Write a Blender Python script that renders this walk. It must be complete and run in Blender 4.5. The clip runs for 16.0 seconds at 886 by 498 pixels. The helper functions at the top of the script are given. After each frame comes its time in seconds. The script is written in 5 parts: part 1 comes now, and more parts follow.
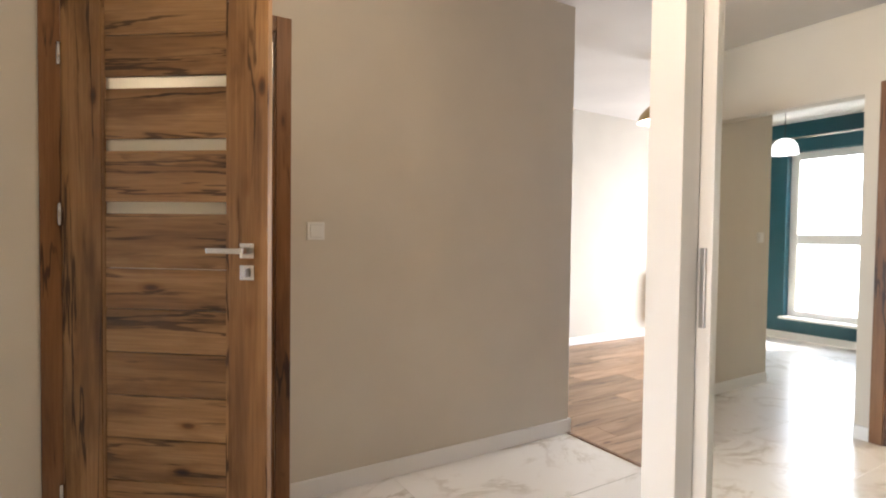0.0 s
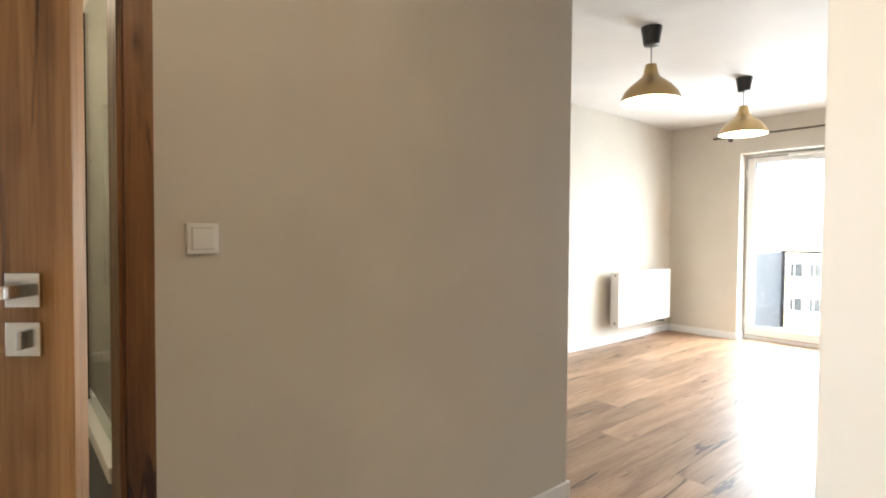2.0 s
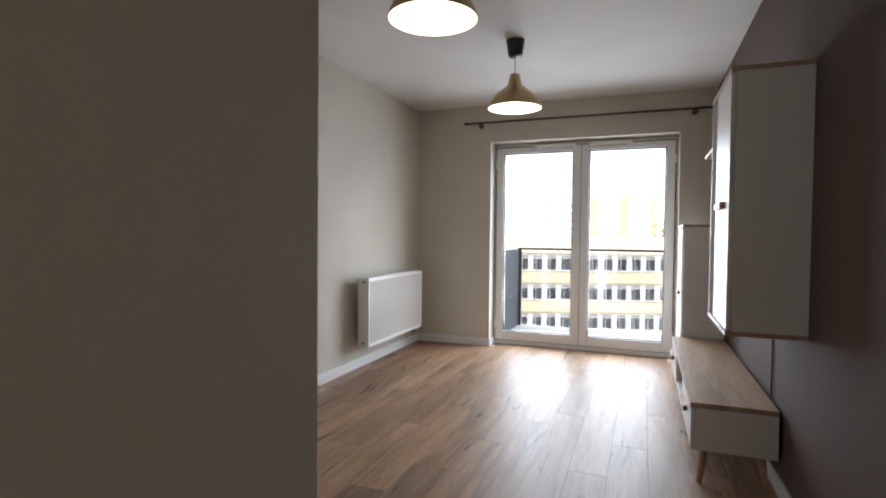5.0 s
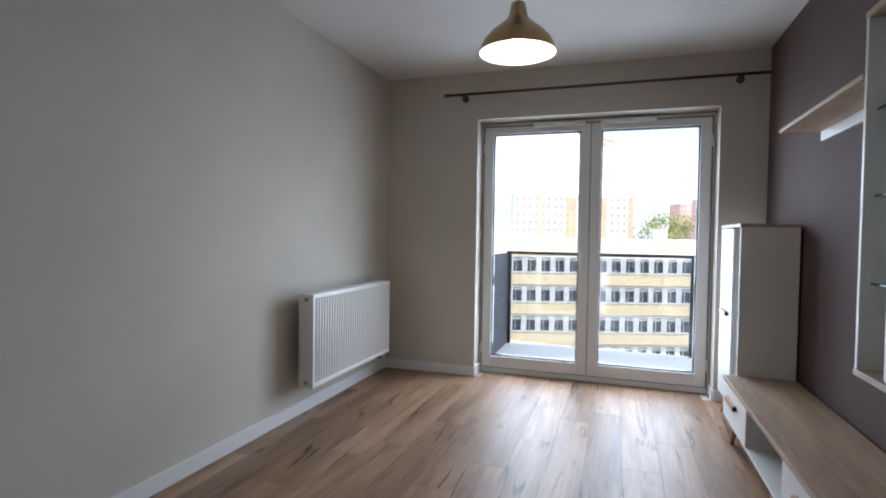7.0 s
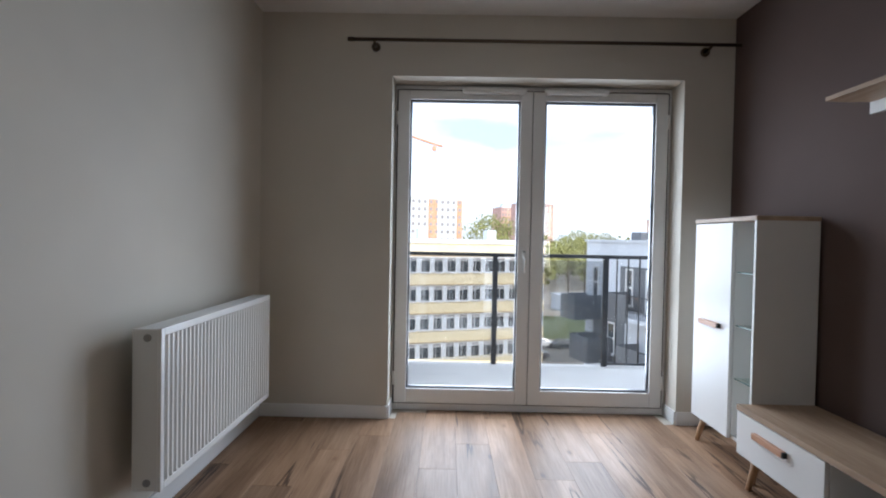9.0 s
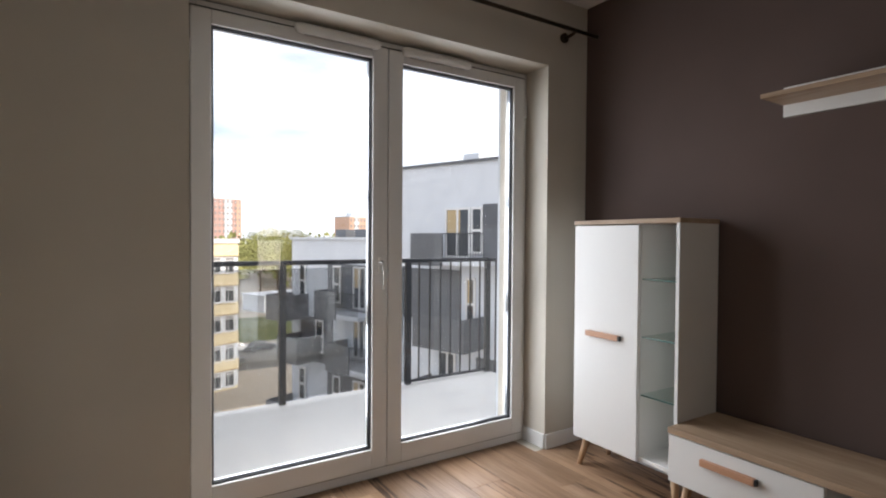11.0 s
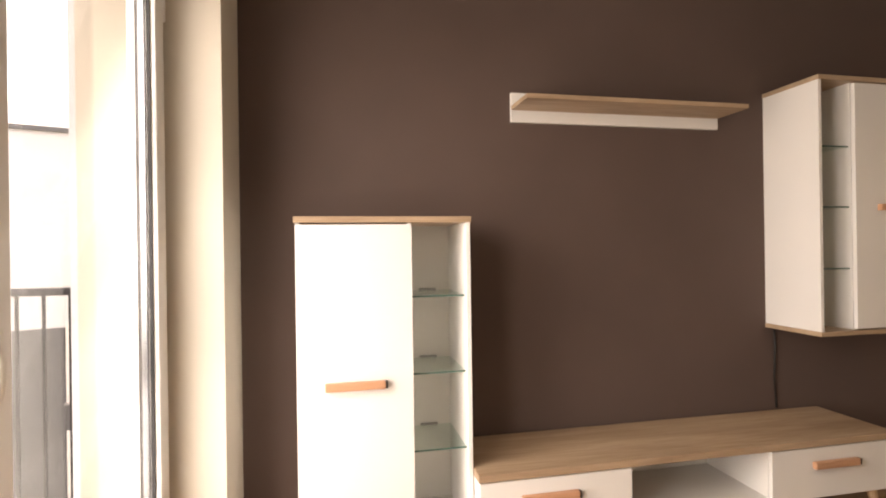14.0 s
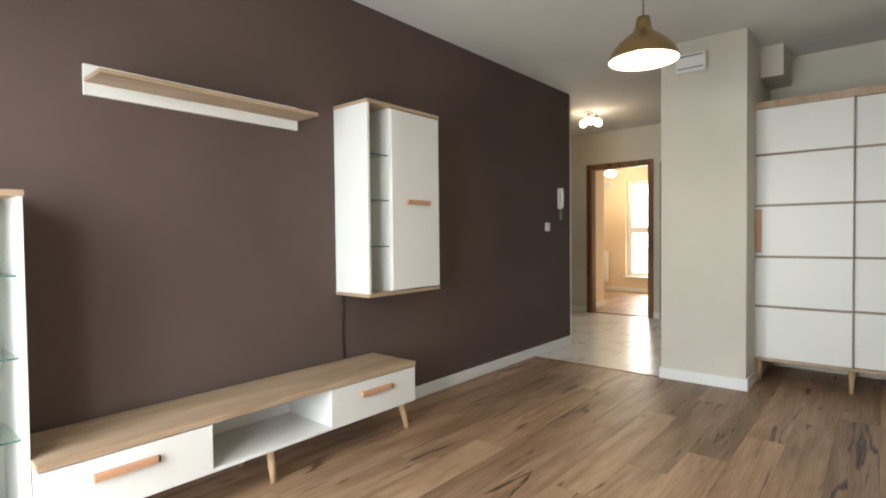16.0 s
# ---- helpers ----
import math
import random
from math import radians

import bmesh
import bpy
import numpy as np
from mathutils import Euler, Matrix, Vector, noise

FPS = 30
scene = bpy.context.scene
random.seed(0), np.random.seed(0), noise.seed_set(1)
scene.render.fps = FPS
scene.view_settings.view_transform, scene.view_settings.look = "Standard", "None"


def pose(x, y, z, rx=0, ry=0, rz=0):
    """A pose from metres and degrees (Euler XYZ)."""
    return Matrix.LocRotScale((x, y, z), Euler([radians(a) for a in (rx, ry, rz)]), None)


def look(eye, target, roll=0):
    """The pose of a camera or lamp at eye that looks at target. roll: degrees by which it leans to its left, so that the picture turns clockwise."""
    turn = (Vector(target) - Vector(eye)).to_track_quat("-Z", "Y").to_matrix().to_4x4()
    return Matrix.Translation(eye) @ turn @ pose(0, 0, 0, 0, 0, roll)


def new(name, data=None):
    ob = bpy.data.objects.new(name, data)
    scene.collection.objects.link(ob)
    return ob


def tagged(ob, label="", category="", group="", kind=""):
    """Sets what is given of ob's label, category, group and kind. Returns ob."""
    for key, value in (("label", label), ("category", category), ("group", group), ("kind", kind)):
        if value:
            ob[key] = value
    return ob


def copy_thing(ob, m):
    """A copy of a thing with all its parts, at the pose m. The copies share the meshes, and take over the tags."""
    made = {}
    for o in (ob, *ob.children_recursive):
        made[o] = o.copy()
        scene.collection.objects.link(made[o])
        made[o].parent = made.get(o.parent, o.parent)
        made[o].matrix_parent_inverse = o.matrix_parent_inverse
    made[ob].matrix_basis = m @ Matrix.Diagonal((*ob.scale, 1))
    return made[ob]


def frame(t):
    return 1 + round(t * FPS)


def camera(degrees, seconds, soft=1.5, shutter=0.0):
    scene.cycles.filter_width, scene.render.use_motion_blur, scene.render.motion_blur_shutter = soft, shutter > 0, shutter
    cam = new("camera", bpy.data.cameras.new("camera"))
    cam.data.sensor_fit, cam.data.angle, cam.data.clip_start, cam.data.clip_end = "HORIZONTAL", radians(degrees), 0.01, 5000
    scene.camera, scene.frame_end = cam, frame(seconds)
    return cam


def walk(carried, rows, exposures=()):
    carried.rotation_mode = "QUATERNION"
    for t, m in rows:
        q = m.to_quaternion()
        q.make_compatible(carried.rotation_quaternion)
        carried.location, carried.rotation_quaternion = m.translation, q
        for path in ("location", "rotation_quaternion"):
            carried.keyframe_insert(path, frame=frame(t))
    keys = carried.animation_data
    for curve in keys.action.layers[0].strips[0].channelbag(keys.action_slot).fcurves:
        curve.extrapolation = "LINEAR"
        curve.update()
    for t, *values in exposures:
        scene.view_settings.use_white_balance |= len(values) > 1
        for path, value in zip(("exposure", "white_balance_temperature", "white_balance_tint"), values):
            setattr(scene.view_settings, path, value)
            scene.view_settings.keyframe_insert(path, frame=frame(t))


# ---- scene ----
cam = camera(80.5, 16.0, soft=2.0)
PATH = [
    (0, (0.537, 0.369, 1.214), (1.577, 2.076, 1.158), 0.7),
    (0.5, (0.569, 0.615, 1.218), (1.678, 2.278, 1.158), 0.5),
    (1, (0.654, 0.843, 1.217), (1.815, 2.471, 1.157), 0.4),
    (1.5, (0.755, 1.048, 1.234), (1.974, 2.633, 1.172), 0.5),
    (2, (0.872, 1.233, 1.239), (2.163, 2.76, 1.181), 0.4),
    (2.5, (0.996, 1.435, 1.261), (2.436, 2.822, 1.196), 0.6),
    (3, (1.145, 1.608, 1.263), (2.751, 2.798, 1.202), 0.6),
    (3.5, (1.357, 1.777, 1.254), (3.084, 2.784, 1.192), 0.6),
    (4, (1.583, 1.938, 1.238), (3.381, 2.812, 1.177), 0.5),
    (6.5, (2.917, 2.415, 1.197), (4.809, 3.061, 1.144), 0.9),
    (7, (3.201, 2.537, 1.214), (5.095, 3.177, 1.161), 0.9),
    (7.5, (3.469, 2.695, 1.196), (5.378, 3.291, 1.149), 0.9),
    (8, (3.704, 2.914, 1.18), (5.654, 3.356, 1.133), 0.8),
    (10.5, (5.023, 3.863, 1.171), (6.864, 3.08, 1.141), 0.9),
    (11, (5.34, 3.972, 1.209), (7.025, 2.895, 1.172), 0.4),
    (11.5, (5.705, 3.98, 1.208), (7.169, 2.618, 1.18), 0.5),
    (12, (6.086, 3.984, 1.195), (7.292, 2.389, 1.177), 0.4),
    (12.5, (6.428, 3.959, 1.18), (7.372, 2.195, 1.179), 0.2),
    (13, (6.763, 3.865, 1.179), (7.379, 1.962, 1.19), -0.3),
    (13.5, (7.079, 3.758, 1.175), (7.178, 1.76, 1.197), -0.5),
    (14, (7.201, 3.687, 1.193), (6.791, 1.729, 1.195), -0.8),
    (14.5, (7.213, 3.719, 1.172), (6.419, 1.884, 1.16), -1.0),
    (15, (7.205, 3.848, 1.174), (6.081, 2.194, 1.144), -0.9),
    (15.5, (7.189, 3.958, 1.166), (5.808, 2.513, 1.119), -0.7),
    (16, (7.152, 4.048, 1.145), (5.622, 2.76, 1.094), -0.6),
]
EXPOSURES = [(0.0, 2.85, 6150, 12), (1.5, 2.85, 6100, 8), (2.5, 2.25, 6200, 6), (3.0, 1.35, 6000, 8), (4.0, 0.85, 5900, 10), (6.5, 0.70, 5800, 9), (7.0, 0.45, 5400, 9), (8.0, 0.2, 5200, 8), (10.5, 0.08, 6200, 12), (11.5, -0.02, 6250, 12), (12.0, 0.08, 6300, 12), (12.5, 0.24, 6300, 12), (13.0, 0.6, 6450, 13), (13.5, 0.36, 6700, 16), (14.0, 1.03, 8300, 21), (14.5, 1.5, 9200, 26), (15.2, 1.62, 8700, 24), (16.0, 1.62, 6250, 4)]
walk(cam, [(t, look(eye, target, roll)) for t, eye, target, roll in PATH], EXPOSURES)

# daylight: evening sun from behind the flat, clear sky
SUN_ELEV, SUN_AZ = radians(32), math.atan2(-0.5, -0.87)
world = bpy.data.worlds.new("world")
scene.world = world
world.use_nodes = True
wn = world.node_tree.nodes
sky = wn.new("ShaderNodeTexSky")
sky.sky_type = "NISHITA"
sky.sun_disc = False
sky.sun_elevation = SUN_ELEV
sky.sun_rotation = math.pi / 2 - SUN_AZ
sky.air_density, sky.dust_density, sky.ozone_density = 1.0, 2.5, 1.0
wn["Background"].inputs["Strength"].default_value = 0.15
# high thin cloud over most of the sky, with some blue left
wl = world.node_tree.links
sky_at = wn.new("ShaderNodeTexCoord")
stretch = wn.new("ShaderNodeMapping")
stretch.inputs["Scale"].default_value = (1.0, 1.0, 3.2)
wl.new(sky_at.outputs["Generated"], stretch.inputs["Vector"])
puffs = wn.new("ShaderNodeTexNoise")
puffs.inputs["Scale"].default_value, puffs.inputs["Detail"].default_value = 2.3, 6.0
wl.new(stretch.outputs["Vector"], puffs.inputs["Vector"])
cover = wn.new("ShaderNodeValToRGB")
cover.color_ramp.elements[0].position, cover.color_ramp.elements[0].color = 0.36, (0.40, 0.42, 0.42, 1)
cover.color_ramp.elements[1].position, cover.color_ramp.elements[1].color = 0.55, (1, 1, 1, 1)
wl.new(puffs.outputs["Fac"], cover.inputs["Fac"])
clouds = wn.new("ShaderNodeMix")
clouds.data_type = "RGBA"
clouds.inputs["B"].default_value = (10.6, 10.8, 11.2, 1)
wl.new(cover.outputs["Color"], clouds.inputs["Factor"])
wl.new(sky.outputs["Color"], clouds.inputs["A"])
wl.new(clouds.outputs["Result"], wn["Background"].inputs["Color"])
sun = new("sun", bpy.data.lights.new("sun", "SUN"))
sun.data.energy, sun.data.angle, sun.data.color = 4.0, radians(0.6), (1.0, 0.86, 0.68)
sun_dir = Vector((math.cos(SUN_AZ) * math.cos(SUN_ELEV), math.sin(SUN_AZ) * math.cos(SUN_ELEV), math.sin(SUN_ELEV)))
sun.matrix_world = look(sun_dir * 50, (0, 0, 0))


def lamp_point(name, at, watts, colour, radius=0.04):
    ob = new(name, bpy.data.lights.new(name, "POINT"))
    ob.data.energy, ob.data.color, ob.data.shadow_soft_size = watts, colour, radius
    ob.location = at
    return ob


def window_light(name, at, toward, width, height, watts, colour, spread=150):
    ob = new(name, bpy.data.lights.new(name, "AREA"))
    ob.data.shape, ob.data.size, ob.data.size_y = "RECTANGLE", width, height
    ob.data.energy, ob.data.color, ob.data.spread = watts, colour, radians(spread)
    ob.matrix_world = look(at, toward)
    return ob


XB_SILL = -3.34
# the sky's light through the balcony doors and the two windows at the back
for z in (0.48, 1.12, 1.76):
    window_light("balcony_daylight", (7.955, 2.79, z), (3.955, 2.86, z - 1.7), 1.6, 0.62, 13.5, (0.95, 0.98, 1.0), 165)
window_light("teal_room_daylight", (XB_SILL, 3.2, 1.3), (0, 3.2, 1.3), 0.8, 1.8, 2.5, (0.82, 0.92, 1.0))
window_light("bedroom_daylight", (XB_SILL, 0.63, 1.3), (0, 0.9, 1.3), 0.7, 1.8, 12, (1.0, 0.88, 0.72))
lamp_point("pendant_light", (4.148, 3.006, 2.20), 0.8, (1.0, 0.80, 0.55), 0.03)
lamp_point("pendant_light", (5.783, 3.038, 2.20), 0.8, (1.0, 0.80, 0.55), 0.03)
lamp_point("hall_light", (1.17, 1.35, 2.36), 2.0, (1.0, 0.69, 0.39), 0.1)
lamp_point("bathroom_light", (0.6, 3.7, 2.3), 3.2, (1.0, 0.82, 0.58), 0.1)
lamp_point("bedroom_light", (-2.3, 0.17, 2.12), 8, (1.0, 0.74, 0.45), 0.1)
# ---- materials ----
def mat(name, colour, rough=0.5, metal=0.0, spec=0.5):
    m = bpy.data.materials.new(name)
    m.use_nodes = True
    b = m.node_tree.nodes["Principled BSDF"]
    b.inputs["Base Color"].default_value = (*colour, 1)
    b.inputs["Roughness"].default_value = rough
    b.inputs["Metallic"].default_value = metal
    b.inputs["Specular IOR Level"].default_value = spec
    return m


def node(m, kind, **values):
    n = m.node_tree.nodes.new(kind)
    for key, value in values.items():
        n.inputs[key.replace("_", " ")].default_value = value
    return n


def wire(m, a, b):
    m.node_tree.links.new(a, b)


def ramp(m, fac, stops):
    n = m.node_tree.nodes.new("ShaderNodeValToRGB")
    e = n.color_ramp.elements
    while len(e) < len(stops):
        e.new(0.5)
    for el, (p, c) in zip(e, stops):
        el.position, el.color = p, (*c, 1)
    wire(m, fac, n.inputs["Fac"])
    return n.outputs["Color"]


def coords(m, scale=(1, 1, 1), rot=(0, 0, 0), space="Object"):
    tc = m.node_tree.nodes.new("ShaderNodeTexCoord")
    mp = m.node_tree.nodes.new("ShaderNodeMapping")
    mp.inputs["Scale"].default_value = scale
    mp.inputs["Rotation"].default_value = rot
    wire(m, tc.outputs[space], mp.inputs["Vector"])
    return mp


def bump(m, height, strength, distance=0.01):
    n = node(m, "ShaderNodeBump", Strength=strength, Distance=distance)
    wire(m, height, n.inputs["Height"])
    wire(m, n.outputs["Normal"], m.node_tree.nodes["Principled BSDF"].inputs["Normal"])


def paint(name, colour, rough=0.6, grain=0.12, vary=0.06, scale=220.0):
    """Rolled paint: orange-peel relief and faint, broad unevenness."""
    m = mat(name, colour, rough)
    mp = coords(m)
    broad = node(m, "ShaderNodeTexNoise", Scale=1.3, Detail=3.0)
    fine = node(m, "ShaderNodeTexNoise", Scale=scale, Detail=2.0)
    wire(m, mp.outputs["Vector"], broad.inputs["Vector"])
    wire(m, mp.outputs["Vector"], fine.inputs["Vector"])
    lo = tuple(c * (1 - vary) for c in colour)
    hi = tuple(min(1, c * (1 + vary)) for c in colour)
    wire(m, ramp(m, broad.outputs["Fac"], [(0.3, lo), (0.7, hi)]), m.node_tree.nodes["Principled BSDF"].inputs["Base Color"])
    bump(m, fine.outputs["Fac"], grain, 0.002)
    return m


def wood(name, dark, mid, light, along="x", rough=0.45, rustic=1.0, per_object=0.0, spec=0.4, seed=0.0, crack=0.85, blot=0.6, knots=0.9, cracks=((0.55, 7.0, 0.007, 0.50), (0.9, 17.0, 0.009, 0.53))):
    """Wood with its grain along one axis: broad figure, fine pores, and for rustic boards cracks and knots."""
    m = mat(name, mid, rough, 0, spec)
    b = m.node_tree.nodes["Principled BSDF"]
    info = m.node_tree.nodes.new("ShaderNodeObjectInfo")
    comb = m.node_tree.nodes.new("ShaderNodeCombineXYZ")
    for i in range(3):
        wire(m, info.outputs["Random"], comb.inputs[i])
    tc = m.node_tree.nodes.new("ShaderNodeTexCoord")
    moved = node(m, "ShaderNodeVectorMath")
    moved.operation = "MULTIPLY_ADD"
    moved.inputs[1].default_value = (37.0 + seed, 19.0, 53.0 - seed)
    wire(m, comb.outputs["Vector"], moved.inputs[0])
    wire(m, tc.outputs["Object"], moved.inputs[2])

    def grained(kind, lengthwise, across, **values):
        """A texture stretched along the grain: features per metre along and across."""
        v = node(m, "ShaderNodeVectorMath")
        v.operation = "MULTIPLY"
        v.inputs[1].default_value = tuple(lengthwise if k == along else across for k in "xyz")
        wire(m, moved.outputs["Vector"], v.inputs[0])
        n = node(m, kind, Scale=1.0, **values)
        wire(m, v.outputs["Vector"], n.inputs["Vector"])
        return n

    def multiply(a, fac_colour, amount):
        mix = m.node_tree.nodes.new("ShaderNodeMix")
        mix.data_type, mix.blend_type = "RGBA", "MULTIPLY"
        mix.inputs["Factor"].default_value = amount
        wire(m, a, mix.inputs["A"])
        wire(m, fac_colour, mix.inputs["B"])
        return mix.outputs["Result"]

    figure = grained("ShaderNodeTexNoise", 1.1, 9.0, Detail=4.0, Roughness=0.55, Distortion=0.5)
    out = ramp(m, figure.outputs["Fac"], [(0.28, dark), (0.46, mid), (0.62, light)])
    pores = grained("ShaderNodeTexNoise", 5.0, 170.0, Detail=3.0, Roughness=0.6)
    out = multiply(out, ramp(m, pores.outputs["Fac"], [(0.35, (0.74, 0.70, 0.66)), (0.58, (1, 1, 1))]), 0.6)
    if rustic:
        # thin, dark cracks that wander with the grain
        for lengthwise, across, half, cover in cracks:
            line = grained("ShaderNodeTexNoise", lengthwise, across, Detail=5.0, Roughness=0.52, Distortion=0.3)
            patch = grained("ShaderNodeTexNoise", 1.5, 4.0 + across * 0.25, Detail=2.0)
            ink = (0.12, 0.075, 0.05)
            thin = ramp(m, line.outputs["Fac"], [(0.494 - 2.2 * half, (1, 1, 1)), (0.494 - half, ink), (0.494 + half, ink), (0.494 + 2.2 * half, (1, 1, 1))])
            where = ramp(m, patch.outputs["Fac"], [(cover - 0.04 * rustic, (0, 0, 0)), (cover + 0.07 - 0.04 * rustic, (1, 1, 1))])
            mix = m.node_tree.nodes.new("ShaderNodeMix")
            mix.data_type = "RGBA"
            mix.inputs["A"].default_value = (1, 1, 1, 1)
            wire(m, where, mix.inputs["Factor"])
            wire(m, thin, mix.inputs["B"])
            out = multiply(out, mix.outputs["Result"], crack)
        # smoky heartwood bands, fine streaks and knots
        band = grained("ShaderNodeTexNoise", 1.2, 7.0, Detail=5.0, Roughness=0.6, Distortion=0.4)
        out = multiply(out, ramp(m, band.outputs["Fac"], [(0.34, (0.38, 0.29, 0.22)), (0.47, (1, 1, 1))]), blot)
        streak = grained("ShaderNodeTexNoise", 2.0, 60.0, Detail=5.0, Roughness=0.65, Distortion=0.2)
        out = multiply(out, ramp(m, streak.outputs["Fac"], [(0.38, (0.55, 0.48, 0.42)), (0.55, (1, 1, 1))]), 0.28 * rustic)
        knot = grained("ShaderNodeTexVoronoi", 2.6, 6.5)
        knot.inputs["Randomness"].default_value = 1.0
        out = multiply(out, ramp(m, knot.outputs["Distance"], [(0.035, (0.12, 0.07, 0.04)), (0.075, (0.42, 0.31, 0.24)), (0.10, (0.80, 0.72, 0.64)), (0.17, (1, 1, 1))]), knots)
    if per_object:
        hsv = m.node_tree.nodes.new("ShaderNodeHueSaturation")
        mr = node(m, "ShaderNodeMapRange")
        mr.inputs["To Min"].default_value, mr.inputs["To Max"].default_value = 1 - per_object, 1 + per_object
        wire(m, info.outputs["Random"], mr.inputs["Value"])
        wire(m, mr.outputs["Result"], hsv.inputs["Value"])
        wire(m, out, hsv.inputs["Color"])
        out = hsv.outputs["Color"]
    wire(m, out, b.inputs["Base Color"])
    wire(m, ramp(m, pores.outputs["Fac"], [(0.3, (rough + 0.1,) * 3), (0.7, (rough - 0.06,) * 3)]), b.inputs["Roughness"])
    bump(m, pores.outputs["Fac"], 0.10, 0.002)
    return m


def glass(name, tint=(1, 1, 1), ior=1.45, rough=0.0):
    """A thin pane: clear, with a mirror-like gloss that grows at grazing angles."""
    m = bpy.data.materials.new(name)
    m.use_nodes = True
    nt = m.node_tree
    nt.nodes.clear()
    out = nt.nodes.new("ShaderNodeOutputMaterial")
    mix = nt.nodes.new("ShaderNodeMixShader")
    tr = nt.nodes.new("ShaderNodeBsdfTransparent")
    gl = nt.nodes.new("ShaderNodeBsdfGlossy")
    fr = nt.nodes.new("ShaderNodeLayerWeight")
    sharp = nt.nodes.new("ShaderNodeMath")
    sharp.operation = "POWER"
    sharp.inputs[1].default_value = 4.0
    base = nt.nodes.new("ShaderNodeMath")
    base.operation = "MULTIPLY_ADD"
    base.inputs[1].default_value, base.inputs[2].default_value = 0.75, (ior - 1) ** 2 / (ior + 1) ** 2
    nt.links.new(fr.outputs["Facing"], sharp.inputs[0])
    nt.links.new(sharp.outputs["Value"], base.inputs[0])
    gl.inputs["Roughness"].default_value = rough
    tr.inputs["Color"].default_value = (*tint, 1)
    nt.links.new(base.outputs["Value"], mix.inputs["Fac"])
    nt.links.new(tr.outputs["BSDF"], mix.inputs[1])
    nt.links.new(gl.outputs["BSDF"], mix.inputs[2])
    nt.links.new(mix.outputs["Shader"], out.inputs["Surface"])
    return m


def glow(name, colour, strength):
    m = mat(name, colour, 0.4)
    b = m.node_tree.nodes["Principled BSDF"]
    b.inputs["Emission Color"].default_value = (*colour, 1)
    b.inputs["Emission Strength"].default_value = strength
    return m


def speckled(name, a, b_, scale=60.0, rough=0.8, relief=0.2):
    m = mat(name, a, rough)
    mp = coords(m)
    n1 = node(m, "ShaderNodeTexNoise", Scale=scale, Detail=4.0)
    n2 = node(m, "ShaderNodeTexNoise", Scale=scale * 0.03, Detail=3.0)
    add = m.node_tree.nodes.new("ShaderNodeMath")
    add.operation = "ADD"
    for i, n in enumerate((n1, n2)):
        wire(m, mp.outputs["Vector"], n.inputs["Vector"])
        wire(m, n.outputs["Fac"], add.inputs[i])
    wire(m, ramp(m, add.outputs["Value"], [(0.80, a), (1.0, b_)]), m.node_tree.nodes["Principled BSDF"].inputs["Base Color"])
    bump(m, n1.outputs["Fac"], relief, 0.004)
    return m


def marble(name):
    """Polished white tile with thin grey-brown veins."""
    m = mat(name, (0.75, 0.73, 0.69), 0.27, 0, 0.45)
    b = m.node_tree.nodes["Principled BSDF"]
    mp = coords(m, space="Object")
    info = m.node_tree.nodes.new("ShaderNodeObjectInfo")
    comb = m.node_tree.nodes.new("ShaderNodeCombineXYZ")
    for i in range(3):
        wire(m, info.outputs["Random"], comb.inputs[i])
    shift = node(m, "ShaderNodeVectorMath")
    shift.operation = "MULTIPLY_ADD"
    shift.inputs[1].default_value = (23.0, 41.0, 11.0)
    wire(m, comb.outputs["Vector"], shift.inputs[0])
    wire(m, mp.outputs["Vector"], shift.inputs[2])
    vein = node(m, "ShaderNodeTexNoise", Scale=1.5, Detail=7.0, Roughness=0.6, Distortion=1.6)
    cloud = node(m, "ShaderNodeTexNoise", Scale=2.6, Detail=3.0)
    for n in (vein, cloud):
        wire(m, shift.outputs["Vector"], n.inputs["Vector"])
    c1 = ramp(m, vein.outputs["Fac"], [(0.455, (0.78, 0.76, 0.72)), (0.495, (0.52, 0.47, 0.41)), (0.505, (0.57, 0.53, 0.47)), (0.55, (0.78, 0.76, 0.72))])
    c2 = ramp(m, cloud.outputs["Fac"], [(0.42, (0, 0, 0)), (0.62, (1, 1, 1))])
    mix = m.node_tree.nodes.new("ShaderNodeMix")
    mix.data_type = "RGBA"
    wire(m, c2, mix.inputs["Factor"])
    mix.inputs["A"].default_value = (0.78, 0.76, 0.73, 1)
    wire(m, c1, mix.inputs["B"])
    wire(m, mix.outputs["Result"], b.inputs["Base Color"])
    return m


CREAM = paint("cream_wall_paint", (0.60, 0.56, 0.485), 0.68)
DARK = paint("dark_brown_wall_paint", (0.104, 0.073, 0.063), 0.75, 0.2, 0.10)
DARK.node_tree.nodes["Principled BSDF"].inputs["Specular IOR Level"].default_value = 0.2
CEIL = paint("ceiling_paint", (0.73, 0.72, 0.70), 0.78)
TEAL = paint("teal_wall_paint", (0.004, 0.075, 0.105), 0.5)
# part of the bedroom's warm light is put into this wall colour
PEACH = paint("warm_lit_wall_paint", (0.74, 0.62, 0.47), 0.6)
SKIRT = paint("white_skirting", (0.78, 0.78, 0.77), 0.35, 0.05, 0.03)
PVC = paint("white_window_plastic", (0.78, 0.78, 0.77), 0.3, 0.03, 0.02)
GASKET = mat("rubber_gasket", (0.02, 0.02, 0.022), 0.6)
WHITE = paint("white_furniture_laminate", (0.73, 0.72, 0.695), 0.38, 0.04, 0.025)
RADI = paint("white_radiator_enamel", (0.82, 0.82, 0.80), 0.28, 0.02, 0.02)
PLASTIC = mat("white_plastic", (0.78, 0.78, 0.76), 0.35)
